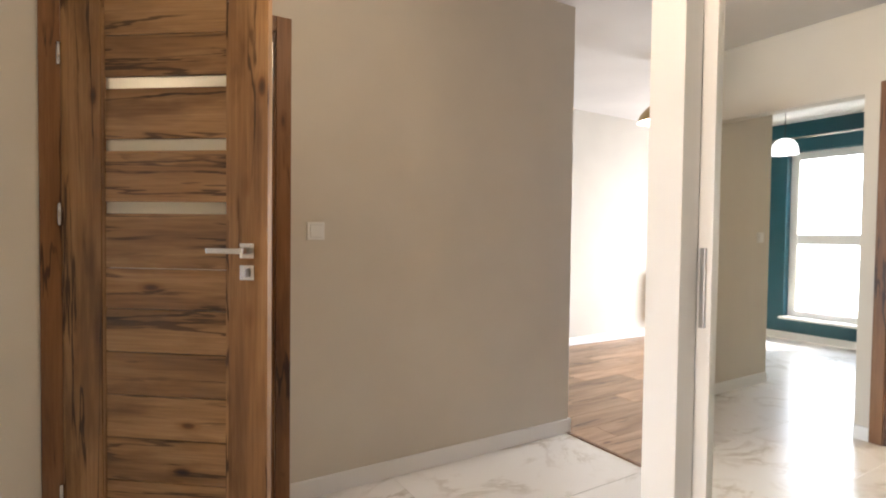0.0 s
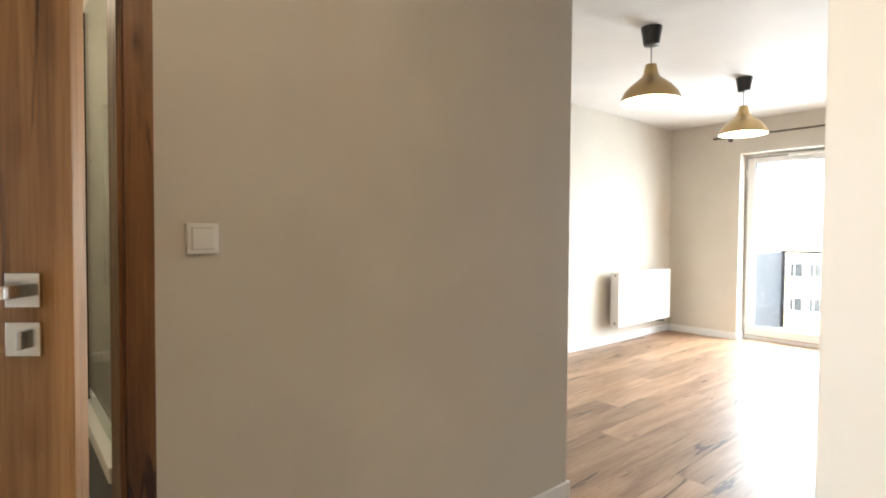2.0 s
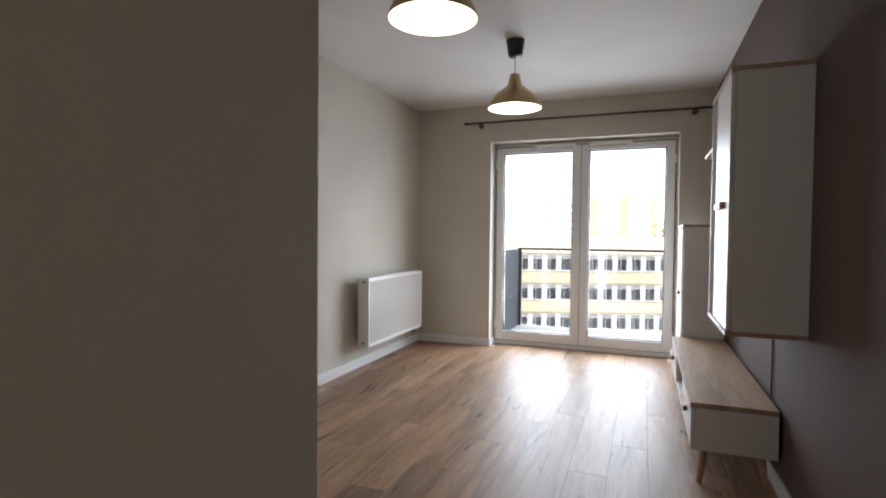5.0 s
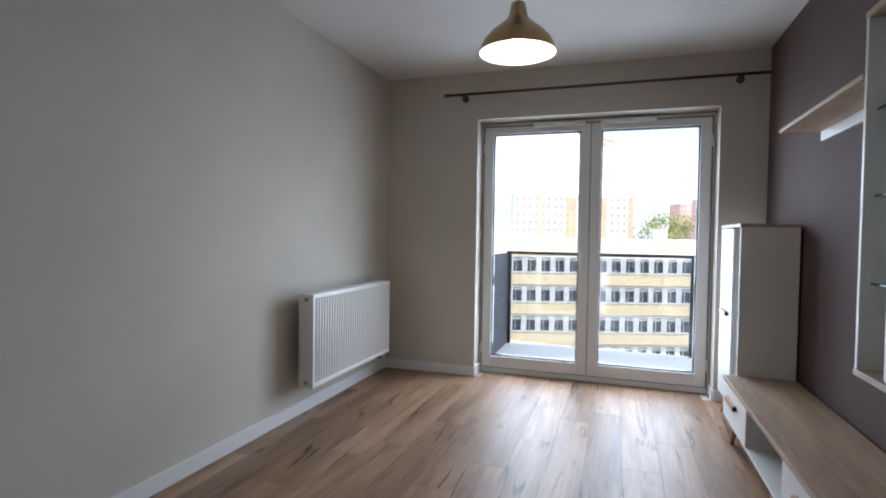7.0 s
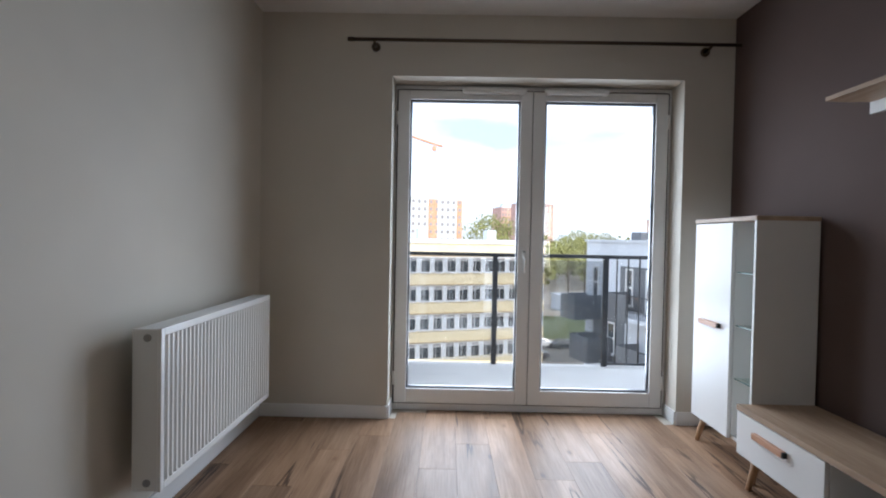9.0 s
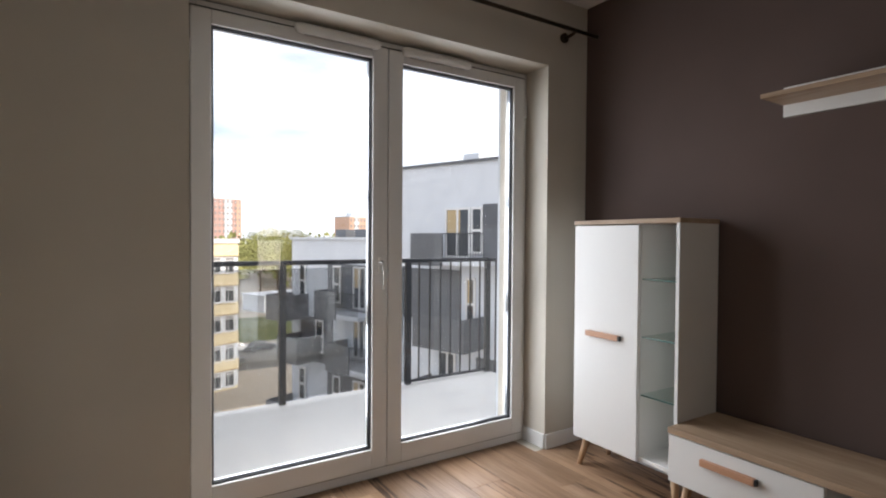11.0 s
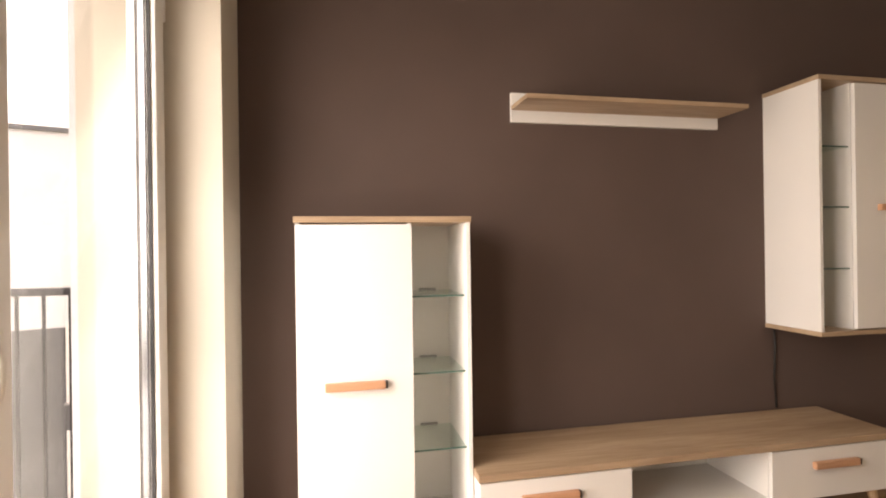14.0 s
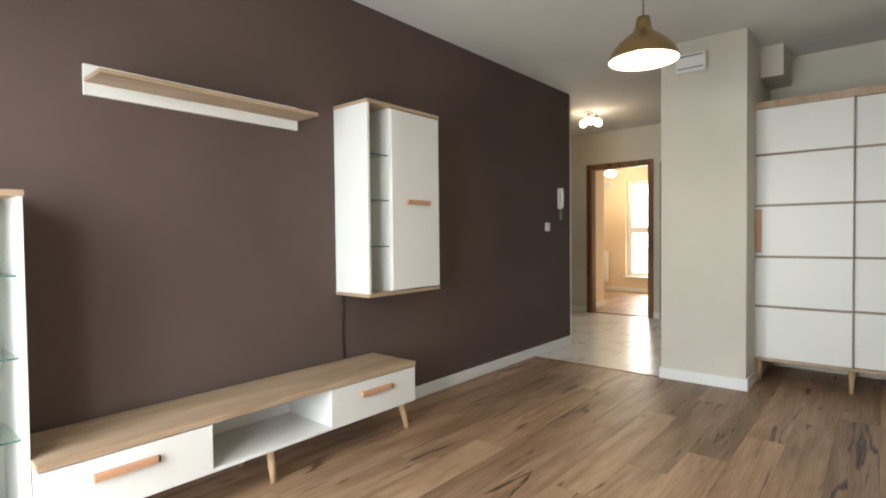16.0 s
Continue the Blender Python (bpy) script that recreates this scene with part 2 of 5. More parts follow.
GREYP = mat("grey_plastic", (0.30, 0.30, 0.30), 0.4)
BLACK = mat("black_plastic", (0.012, 0.012, 0.012), 0.45)
OAK_X = wood("sonoma_oak_long", (0.29, 0.195, 0.125), (0.40, 0.285, 0.19), (0.46, 0.34, 0.235), "x", 0.45, 0.0)
OAK_Z = wood("sonoma_oak_upright", (0.29, 0.195, 0.125), (0.40, 0.285, 0.19), (0.46, 0.34, 0.235), "z", 0.45, 0.0)
OAK_G = wood("greyish_oak_strip", (0.19, 0.145, 0.105), (0.26, 0.205, 0.15), (0.31, 0.25, 0.19), "y", 0.45, 0.0)
BEECH = wood("beech_legs", (0.42, 0.265, 0.15), (0.52, 0.34, 0.20), (0.57, 0.39, 0.24), "z", 0.4, 0.0)
COPPERWOOD = wood("reddish_beech_handle", (0.43, 0.22, 0.125), (0.50, 0.27, 0.16), (0.54, 0.31, 0.19), "x", 0.4, 0.0)
PLANK = wood("brown_laminate_plank", (0.225, 0.132, 0.076), (0.318, 0.198, 0.118), (0.405, 0.262, 0.165), "x", 0.42, 0.8, 0.22, 0.34, 0.0, 0.85, 0.36, 0.6, ((0.30, 4.0, 0.005, 0.53),))
DOOR_X = wood("wild_oak_panel", (0.165, 0.082, 0.030), (0.275, 0.148, 0.055), (0.37, 0.215, 0.088), "x", 0.42, 1.2, 0.10, 0.4, 0.0, 0.78, 0.60, 1.0)
DOOR_Z = wood("wild_oak_stile", (0.150, 0.072, 0.026), (0.265, 0.138, 0.050), (0.36, 0.200, 0.080), "z", 0.42, 1.3, 0.08, 0.4, 0.0, 0.9, 0.70, 0.9)
CASING = wood("wild_oak_casing", (0.125, 0.054, 0.020), (0.195, 0.088, 0.032), (0.24, 0.114, 0.044), "z", 0.42, 0.5)
MARBLE = marble("marble_tile")
GROUT = mat("grout", (0.42, 0.40, 0.37), 0.85)
SUBFLOOR = mat("floor_gap", (0.035, 0.022, 0.015), 0.8)
BRASS = mat("brushed_brass", (0.42, 0.30, 0.145), 0.34, 1.0)
# enamel that emits by itself, to look lit by the bulb
ENAMEL = glow("glowing_inner_shade", (1.0, 0.93, 0.80), 0.9)
BULB = glow("lit_bulb", (1.0, 0.82, 0.55), 14.0)
OPAL = glow("opal_lamp_glass", (1.0, 0.90, 0.74), 3.0)
# a faint glow is added so that the teal room's shade looks white
OPAL_DIM = glow("faintly_glowing_lamp_glass", (0.95, 0.93, 0.88), 0.35)
CHROME = mat("brushed_steel", (0.62, 0.61, 0.59), 0.26, 1.0)
ALU = mat("satin_aluminium", (0.42, 0.42, 0.43), 0.35, 1.0)
SPACER = mat("spacer_bar", (0.34, 0.35, 0.37), 0.3, 1.0)
BRONZE = mat("dark_bronze_rod", (0.11, 0.085, 0.06), 0.4, 0.8)
MIRROR = mat("mirror_silver", (0.90, 0.92, 0.91), 0.015, 1.0)
PANE = glass("window_glass")
SHELFGLASS = glass("greenish_shelf_glass", (0.90, 0.96, 0.94), 1.5)
SHELFEDGE = mat("glass_edge", (0.05, 0.12, 0.10), 0.15)
FROST = mat("frosted_glass", (0.62, 0.58, 0.50), 0.35)
FROST.node_tree.nodes["Principled BSDF"].inputs["Transmission Weight"].default_value = 0.75
RAILGLASS = glass("smoked_rail_glass", (0.73, 0.74, 0.75), 1.6)
RAILMETAL = mat("anthracite_metal", (0.030, 0.032, 0.036), 0.45, 0.2)
SLAB = speckled("pale_balcony_concrete", (0.80, 0.78, 0.74), (0.88, 0.86, 0.81), 90, 0.7)
# white render; the blue cast of shaded fronts is put into its colour
RENDER_W = speckled("white_render", (0.61, 0.64, 0.68), (0.69, 0.72, 0.76), 40, 0.85)
RENDER_G = speckled("dark_grey_cladding", (0.10, 0.107, 0.117), (0.125, 0.133, 0.145), 30, 0.6)
RENDER_Y = speckled("yellow_render", (0.72, 0.62, 0.40), (0.78, 0.68, 0.46), 20, 0.85)
# red of the far towers, with some aerial haze mixed into the colour
BRICKRED = speckled("red_render", (0.50, 0.31, 0.27), (0.58, 0.38, 0.33), 8, 0.85)
ORANGE = speckled("orange_panel", (0.62, 0.30, 0.17), (0.68, 0.36, 0.22), 8, 0.85)
# orange of the far panels, paled because distance haze is put into it
PALEORANGE = speckled("hazed_orange_panel", (0.60, 0.39, 0.28), (0.66, 0.45, 0.34), 8, 0.85)
YELLOW = speckled("yellow_panel", (0.68, 0.55, 0.24), (0.72, 0.60, 0.30), 8, 0.85)
DARKGLASS = mat("dark_window_glass", (0.045, 0.055, 0.065), 0.08)
# pale pane colour that carries the haze over the far windows
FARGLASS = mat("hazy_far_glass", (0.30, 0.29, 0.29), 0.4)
BLIND = mat("warm_blind", (0.50, 0.38, 0.21), 0.7)
ASPHALT = speckled("asphalt", (0.10, 0.095, 0.085), (0.17, 0.16, 0.14), 3, 0.9)
EARTH = speckled("pale_paving", (0.30, 0.26, 0.20), (0.40, 0.35, 0.28), 2, 0.9)
GRASS = speckled("grass", (0.05, 0.075, 0.02), (0.10, 0.12, 0.035), 3, 0.95)
# leaf green, lifted above its own tone to take in the haze
LEAF = speckled("spring_leaves", (0.19, 0.20, 0.055), (0.31, 0.31, 0.105), 2, 0.8)
BARK = speckled("bark", (0.07, 0.05, 0.035), (0.12, 0.09, 0.06), 6, 0.9)
# ---- building blocks ----
ORIGIN = {}


def boxes(items, bevel=0.0):
    """One bmesh of boxes (lo, hi), with worn edges where bevel is given."""
    out = bmesh.new()
    for lo, hi in items:
        t = bmesh.new()
        bmesh.ops.create_cube(t, size=1.0)
        for v in t.verts:
            v.co = Vector([(a + b) / 2 + c * abs(b - a) for a, b, c in zip(lo, hi, v.co)])
        if bevel:
            bmesh.ops.bevel(t, geom=t.edges[:], offset=bevel, segments=2, affect="EDGES", profile=0.6)
        me = bpy.data.meshes.new("t")
        t.to_mesh(me)
        t.free()
        out.from_mesh(me)
        bpy.data.meshes.remove(me)
    return out


def tube(points, radius, sides=12, cap=True):
    """A bmesh tube along points; radius is one number or one for each point."""
    bm = bmesh.new()
    pts = [Vector(p) for p in points]
    rad = radius if isinstance(radius, (list, tuple)) else [radius] * len(pts)
    rings = []
    for i, p in enumerate(pts):
        d = (pts[min(i + 1, len(pts) - 1)] - pts[max(i - 1, 0)]).normalized()
        side = d.cross(Vector((0, 0, 1)) if abs(d.z) < 0.9 else Vector((1, 0, 0))).normalized()
        up = side.cross(d)
        rings.append([bm.verts.new(p + rad[i] * (math.cos(a) * side + math.sin(a) * up)) for a in [2 * math.pi * k / sides for k in range(sides)]])
    for r0, r1 in zip(rings, rings[1:]):
        for k in range(sides):
            f = bm.faces.new((r0[k], r0[(k + 1) % sides], r1[(k + 1) % sides], r1[k]))
            f.smooth = True
    if cap:
        bm.faces.new(rings[0])
        bm.faces.new(rings[-1][::-1])
    bmesh.ops.recalc_face_normals(bm, faces=bm.faces[:])
    return bm


def lathe(centre, profile, sides=40):
    """A bmesh turned about the upright through centre; profile: (radius, z) pairs."""
    bm = bmesh.new()
    c = Vector(centre)
    rings = [[bm.verts.new(c + Vector((r * math.cos(a), r * math.sin(a), z))) for a in [2 * math.pi * k / sides for k in range(sides)]] for r, z in profile]
    for r0, r1 in zip(rings, rings[1:]):
        for k in range(sides):
            f = bm.faces.new((r0[k], r0[(k + 1) % sides], r1[(k + 1) % sides], r1[k]))
            f.smooth = True
    return bm


def solid(bm, thickness):
    bmesh.ops.solidify(bm, geom=bm.faces[:], thickness=thickness)
    return bm


def mesh_object(name, bm, material, at=(0, 0, 0)):
    bmesh.ops.translate(bm, verts=bm.verts[:], vec=-Vector(at))
    me = bpy.data.meshes.new(name)
    bm.to_mesh(me)
    bm.free()
    me.materials.append(material)
    ob = new(name, me)
    ob.location = at
    ORIGIN[ob] = Vector(at)
    return ob


def thing(name, at, label, category, group=""):
    """An Empty at a thing's base, to which its parts belong."""
    ob = new(name)
    ob.empty_display_size = 0.05
    ob.location = at
    ORIGIN[ob] = Vector(at)
    return tagged(ob, label, category, group)


def part(name, bm, material, parent, label=""):
    """One mesh under a thing or under a part; bm is in the world's metres."""
    at = ORIGIN[parent]
    bmesh.ops.translate(bm, verts=bm.verts[:], vec=-at)
    me = bpy.data.meshes.new(name)
    bm.to_mesh(me)
    bm.free()
    me.materials.append(material)
    ob = new(name, me)
    ob.parent = parent
    ORIGIN[ob] = at
    return tagged(ob, label)


def structure(name, bm, material, label="", category=""):
    return tagged(mesh_object(name, bm, material), label, category, "", "structure")
# ---- the flat: walls, floors, ceilings ----
H = 2.60
XW, XO = 7.555, 7.985          # window wall, inner and outer face
YD, YL = 1.535, 4.55          # dark wall, radiator wall
XH, YH = 2.88, 2.705          # hall corner
XF = -0.05                    # hall's far wall
XB = -3.10                    # back facade, inner face
XE = 2.055                    # end of the dark wall

# window wall with the balcony opening
WY0, WY1, WZ = 1.85, 3.71, 2.207
structure("wall_window", boxes([((XW, 0.9, -0.2), (XO, WY0, H + 0.2)), ((XW, WY1, -0.2), (XO, 4.8, H + 0.2)), ((XW, WY0, WZ), (XO, WY1, H + 0.2)), ((XW, WY0, -0.2), (XO, WY1, -0.004))]), CREAM, "cream painted wall round the balcony doors", "wall")
structure("wall_facade", boxes([((XO, 0.0, -16), (XO + 0.02, 1.85, 8)), ((XO, 3.71, -16), (XO + 0.02, 30, 8)), ((XO, 1.85, 2.25), (XO + 0.02, 3.71, 8)), ((XO, 1.85, -16), (XO + 0.02, 3.71, -0.28))]), RENDER_W, "white rendered facade of the flat", "wall")
structure("wall_dark", boxes([((XE + 0.045, 1.475, 0), (XW, YD, H))]), DARK, "dark brown matt painted feature wall", "wall")
structure("wall_radiator", boxes([((1.80, YL, 0), (XW, YL + 0.2, H))]), CREAM, "cream painted wall behind the radiator", "wall")
structure("wall_recess", boxes([((1.78, YH + 0.12, 0), (1.90, YL, H))]), CREAM, "cream wall behind the tall wardrobe", "wall")
structure("wall_bulkhead", boxes([((1.90, 3.297, 2.36), (2.35, 3.45, H))], 0.003), CREAM, "boxed duct under the ceiling", "wall")
# hall wall with the bathroom door
DX0, DX1, DZ = 0.345, 1.10, 2.08
structure("wall_hall", boxes([((-0.873, YH, 0), (DX0, YH + 0.12, H)), ((DX1, YH, 0), (XH, YH + 0.12, H)), ((1.90, YH + 0.12, 0), (XH, 3.297, H)), ((DX0, YH, DZ), (DX1, YH + 0.12, H))]), CREAM, "cream painted hall wall with a door", "wall")
# hall's far wall: bedroom doorway and wide opening to the teal room
structure("wall_far", boxes([((XF - 0.12, -1.6, 0), (XF, 0.80, H)), ((XF - 0.12, 1.62, 0), (XF, 1.765, H)), ((XF - 0.12, 0.80, 2.08), (XF, 1.62, H)), ((XF - 0.12, 1.765, 2.09), (XF, YH, H)), ((XF, -1.6, 0), (XF + 0.12, 0.43, H))]), CREAM, "cream painted hall wall with two openings", "wall")
structure("wall_hall_back", boxes([((XF - 0.12, -1.72, 0), (2.8, -1.6, H))]), CREAM, "cream painted wall behind the hall", "wall")
structure("wall_wardrobe_back", boxes([((2.75, -1.6, 0), (2.85, 1.474, H))]), CREAM, "wall behind the built-in wardrobe", "wall")
# bathroom behind the ajar door
structure("wall_bathroom", boxes([((-0.873, 4.55, 0), (1.80, 4.65, H)), ((-0.873, YH + 0.12, 0), (-0.773, 4.55, H))]), CREAM, "bathroom walls", "wall")
# teal room and bedroom at the back
structure("wall_teal", boxes([((XB - 0.3, 1.80, 0), (XB, 2.70, H)), ((XB - 0.3, 3.64, 0), (XB, 5.2, H)), ((XB - 0.3, 2.70, 0), (XB, 3.64, 0.25)), ((XB - 0.3, 2.70, 2.25), (XB, 3.64, H))]), TEAL, "teal painted wall round a tall window", "wall")
structure("wall_teal_side", boxes([((XB, 5.1, 0), (-0.873, 5.2, H)), ((-0.881, 2.83, 0), (-0.874, 5.1, H))]), CREAM, "cream side walls of the teal room", "wall")
structure("wall_between_rooms", boxes([((XB, 1.70, 0), (XF - 0.12, 1.80, H))]), PEACH, "warm white wall between the two back rooms", "wall")
structure("wall_bedroom", boxes([((XB - 0.3, -1.7, 0), (XB, 0.145, H)), ((XB - 0.3, 1.06, 0), (XB, 1.70, H)), ((XB - 0.3, 0.145, 0), (XB, 1.06, 0.29)), ((XB - 0.3, 0.145, 2.20), (XB, 1.06, H)), ((XB, -1.8, 0), (XF - 0.12, -1.7, H))]), PEACH, "warm lit bedroom walls round a tall window", "wall")

structure("wall_bedroom_niche", boxes([((-0.89, -1.69, 0.007), (XF - 0.122, 0.634, H))]), PEACH, "warm lit wall corner beside the bedroom door", "wall")
structure("ceiling", boxes([((XB - 0.3, -1.8, H), (XW, 5.2, H + 0.2))]), CEIL, "white painted ceiling", "ceiling")
floor_wood = structure("floor_living", boxes([((1.90, 1.40, -0.2), (XW, YL, -0.012))]), SUBFLOOR, "brown oak laminate floor", "floor")
structure("floor_bedroom", boxes([((XB, -1.7, -0.008), (XF - 0.06, 1.70, 0.006))]), PLANK, "brown wooden bedroom floor", "floor")
structure("floor_threshold_2", boxes([((XF - 0.075, 0.812, 0.001), (XF - 0.045, 1.608, 0.010))], 0.001), CASING, "dark brown strip in the bedroom doorway", "threshold")
floor_tile = structure("floor_hall", boxes([((XB, -1.7, -0.2), (XH - 0.012, 5.1, -0.008))]), GROUT, "white marble-look floor tiles", "floor")
structure("floor_threshold", boxes([((XH - 0.022, YD, -0.01), (XH + 0.004, YH, 0.004))], 0.001), CASING, "thin dark brown threshold strip", "threshold")


def skirting(name, runs):
    """White skirting boards 8.5 cm high along runs (x0, y0, x1, y1) with a rounded top edge."""
    structure(name, boxes([((a, b, 0.0), (c, d, 0.085)) for a, b, c, d in runs], 0.004), SKIRT, "white skirting board", "skirting")


skirting("baseboard_dark", [(XE + 0.046, YD, XW - 0.014, YD + 0.014)])
skirting("baseboard_window", [(XW - 0.014, YD + 0.014, XW, WY0), (XW - 0.014, WY1, XW, YL - 0.014), (XW, WY0, 7.735, WY0 + 0.012), (XW, WY1 - 0.012, 7.735, WY1)])
skirting("baseboard_radiator", [(1.90, YL - 0.014, XW, YL)])
skirting("baseboard_column", [(XH, YH - 0.014, XH + 0.014, 3.311), (1.90, 3.297, XH, 3.311)])
skirting("baseboard_hall", [(1.165, YH - 0.014, XH, YH), (-0.873, YH - 0.014, 0.285, YH)])
skirting("baseboard_far", [(XF, 1.685, XF + 0.014, 1.765), (XF, 0.43, XF + 0.014, 0.735)])
skirting("baseboard_teal", [(XB, 1.80, XB + 0.014, 5.1)])
skirting("baseboard_bedroom", [(XB, -1.7, XB + 0.014, 1.70), (-0.904, -1.69, -0.89, 0.648), (-0.89, 0.634, XF - 0.135, 0.648)])


def door_casing(name, lo, hi, z, axis, face, depth):
    """Brown oak casing round an opening lo..hi, and the lining through the wall."""
    ob = structure(name, boxes([]), CASING, "dark oak door casing", "door frame")
    w, p = 0.065, 0.014
    def b(a0, a1, z0, z1, d0, d1):
        return ((a0, d0, z0), (a1, d1, z1)) if axis == "x" else ((d0, a0, z0), (d1, a1, z1))
    d0, d1 = (face - p, face) if axis == "x" else (face, face + p)
    part("casing_side", boxes([b(lo - w, lo, 0, z + w, d0, d1)], 0.003), CASING, ob)
    part("casing_side", boxes([b(hi, hi + w, 0, z + w, d0, d1)], 0.003), CASING, ob)
    part("casing_head", boxes([b(lo, hi, z, z + w, d0, d1)], 0.003), CASING, ob)
    e0, e1 = (face, face + depth) if axis == "x" else (face - depth, face)
    part("lining", boxes([b(lo, lo + 0.012, 0, z, e0, e1), b(hi - 0.012, hi, 0, z, e0, e1), b(lo + 0.012, hi - 0.012, z - 0.012, z, e0, e1)]), CASING, ob)
    return ob


door_casing("door_frame_1", DX0, DX1, DZ, "x", YH, 0.13)
door_casing("door_frame_2", 0.80, 1.62, 2.08, "y", XF, 0.13)


def tall_window(name, y0, y1, z0, z1, x, transom):
    """A tall plastic window with a transom, facing the back."""
    ob = structure(name, boxes([]), PVC, "white plastic window with two panes", "window")
    xa, xb = x - 0.16, x - 0.10
    part("window_frame", boxes([((xa, y0, z0), (xb, y0 + 0.09, z1)), ((xa, y1 - 0.09, z0), (xb, y1, z1)), ((xa, y0 + 0.09, z0), (xb, y1 - 0.09, z0 + 0.09)), ((xa, y0 + 0.09, z1 - 0.09), (xb, y1 - 0.09, z1)), ((xa, y0 + 0.09, transom - 0.06), (xb, y1 - 0.09, transom + 0.06))], 0.006), PVC, ob)
    for a, b in ((z0 + 0.09, transom - 0.06), (transom + 0.06, z1 - 0.09)):
        g = part("pane", boxes([((xa + 0.025, y0 + 0.09, a), (xa + 0.031, y1 - 0.09, b))]), PANE, ob)
        g.visible_shadow = False
    part("window_sill", boxes([((xb, y0 - 0.03, z0 - 0.01), (x + 0.06, y1 + 0.03, z0 + 0.02))], 0.005), SKIRT, ob)


tall_window("window_1", 2.70, 3.64, 0.25, 2.25, XB, 1.205)
tall_window("window_2", 0.145, 1.06, 0.29, 2.20, XB, 1.213)

# ---- balcony doors ----
balcony_door = structure("window_3", boxes([]), PVC, "white plastic double balcony doors with clear glass", "balcony door")
FX0, FX1 = 7.738, 7.813
part("window_frame", boxes([((FX0, WY0, 0.0), (FX1, WY0 + 0.045, 2.200)), ((FX0, WY1 - 0.045, 0.0), (FX1, WY1, 2.200)), ((FX0, WY0 + 0.045, 2.168), (FX1, WY1 - 0.045, 2.200)), ((FX0, WY0 + 0.045, 0.0), (FX1, WY1 - 0.045, 0.05))], 0.005), PVC, balcony_door)
# filler under the lintel, grey to stand in for the shade there
part("head_filler", boxes([((FX0 + 0.01, WY0, 2.200), (FX1, WY1, 2.2065))]), GREYP, balcony_door)
for y in (1.870, 3.696):
    for z in (0.22, 1.98):
        part("hinge_cover", tube([(FX0 - 0.012, y, z - 0.045), (FX0 - 0.012, y, z + 0.045)], 0.009, 12), PVC, balcony_door)


def sash(y0, y1, vent_at):
    w = 0.082
    s = part("sash", boxes([((FX0 - 0.018, y0, 0.052), (FX1 - 0.012, y0 + w, 2.165)), ((FX0 - 0.018, y1 - w, 0.052), (FX1 - 0.012, y1, 2.165)), ((FX0 - 0.018, y0 + w, 0.052), (FX1 - 0.012, y1 - w, 0.152)), ((FX0 - 0.018, y0 + w, 2.103), (FX1 - 0.012, y1 - w, 2.165))], 0.006), PVC, balcony_door)
    # dark strips round the sash stand in for the shaded gap to the frame
    part("outer_seal", boxes([((FX0 - 0.006, y0 - 0.009, 0.047), (FX0 + 0.001, y0 - 0.0005, 2.171)), ((FX0 - 0.006, y1 + 0.0005, 0.047), (FX0 + 0.001, y1 + 0.009, 2.170)), ((FX0 - 0.006, y0, 0.046), (FX0 + 0.001, y1, 0.0515)), ((FX0 - 0.006, y0, 2.1655), (FX0 + 0.001, y1, 2.174))]), GASKET, s)
    a, b, c, d = y0 + w, y1 - w, 0.152, 2.103
    part("gasket", boxes([((FX0 - 0.003, a, c), (FX0 + 0.0055, a + 0.006, d)), ((FX0 - 0.003, b - 0.006, c), (FX0 + 0.0055, b, d)), ((FX0 - 0.003, a + 0.006, c), (FX0 + 0.0055, b - 0.006, c + 0.006)), ((FX0 - 0.003, a + 0.006, d - 0.006), (FX0 + 0.0055, b - 0.006, d))]), GASKET, s)
    part("spacer", boxes([((FX0 + 0.011, a, c), (FX0 + 0.027, a + 0.012, d)), ((FX0 + 0.011, b - 0.012, c), (FX0 + 0.027, b, d)), ((FX0 + 0.011, a + 0.012, c), (FX0 + 0.027, b - 0.012, c + 0.012)), ((FX0 + 0.011, a + 0.012, d - 0.012), (FX0 + 0.027, b - 0.012, d))]), SPACER, s)
    part("outer_gasket", boxes([((FX0 + 0.028, a, c), (FX0 + 0.038, a + 0.007, d)), ((FX0 + 0.028, b - 0.007, c), (FX0 + 0.038, b, d))]), GASKET, s)
    g = part("pane", boxes([((FX0 + 0.006, a + 0.006, c + 0.006), (FX0 + 0.010, b - 0.006, d - 0.006))]), PANE, s)
    g.visible_shadow = False
    # trickle vent, a rounded white bar near the top of the sash, towards the meeting stiles
    m = vent_at
    ends = [(-0.215, 0.006), (-0.210, 0.016), (-0.198, 0.023), (-0.180, 0.026)]
    line = [(m + o, q) for o, q in ends] + [(m - o, q) for o, q in ends[::-1]]
    part("trickle_vent", tube([(FX0 - 0.026, yy, 2.166) for yy, q in line], [q for yy, q in line], 18), PVC, s)
    part("vent_slot", boxes([((FX0 - 0.030, m - 0.17, 2.139), (FX0 - 0.022, m + 0.17, 2.1415))]), GREYP, s)
    return s


sash_l = sash(2.784, 3.688, 3.045)
# added strip, stops the lamps behind from shining through between the sashes
part("astragal", boxes([((FX0 + 0.03, 2.772, 0.07), (FX1 - 0.014, 2.792, 2.125))]), GASKET, balcony_door)
sash_r = sash(1.878, 2.780, 2.495)
part("handle_plate", boxes([((FX0 - 0.030, 2.809, 1.035), (FX0 - 0.0175, 2.839, 1.115))], 0.004), PLASTIC, sash_l)
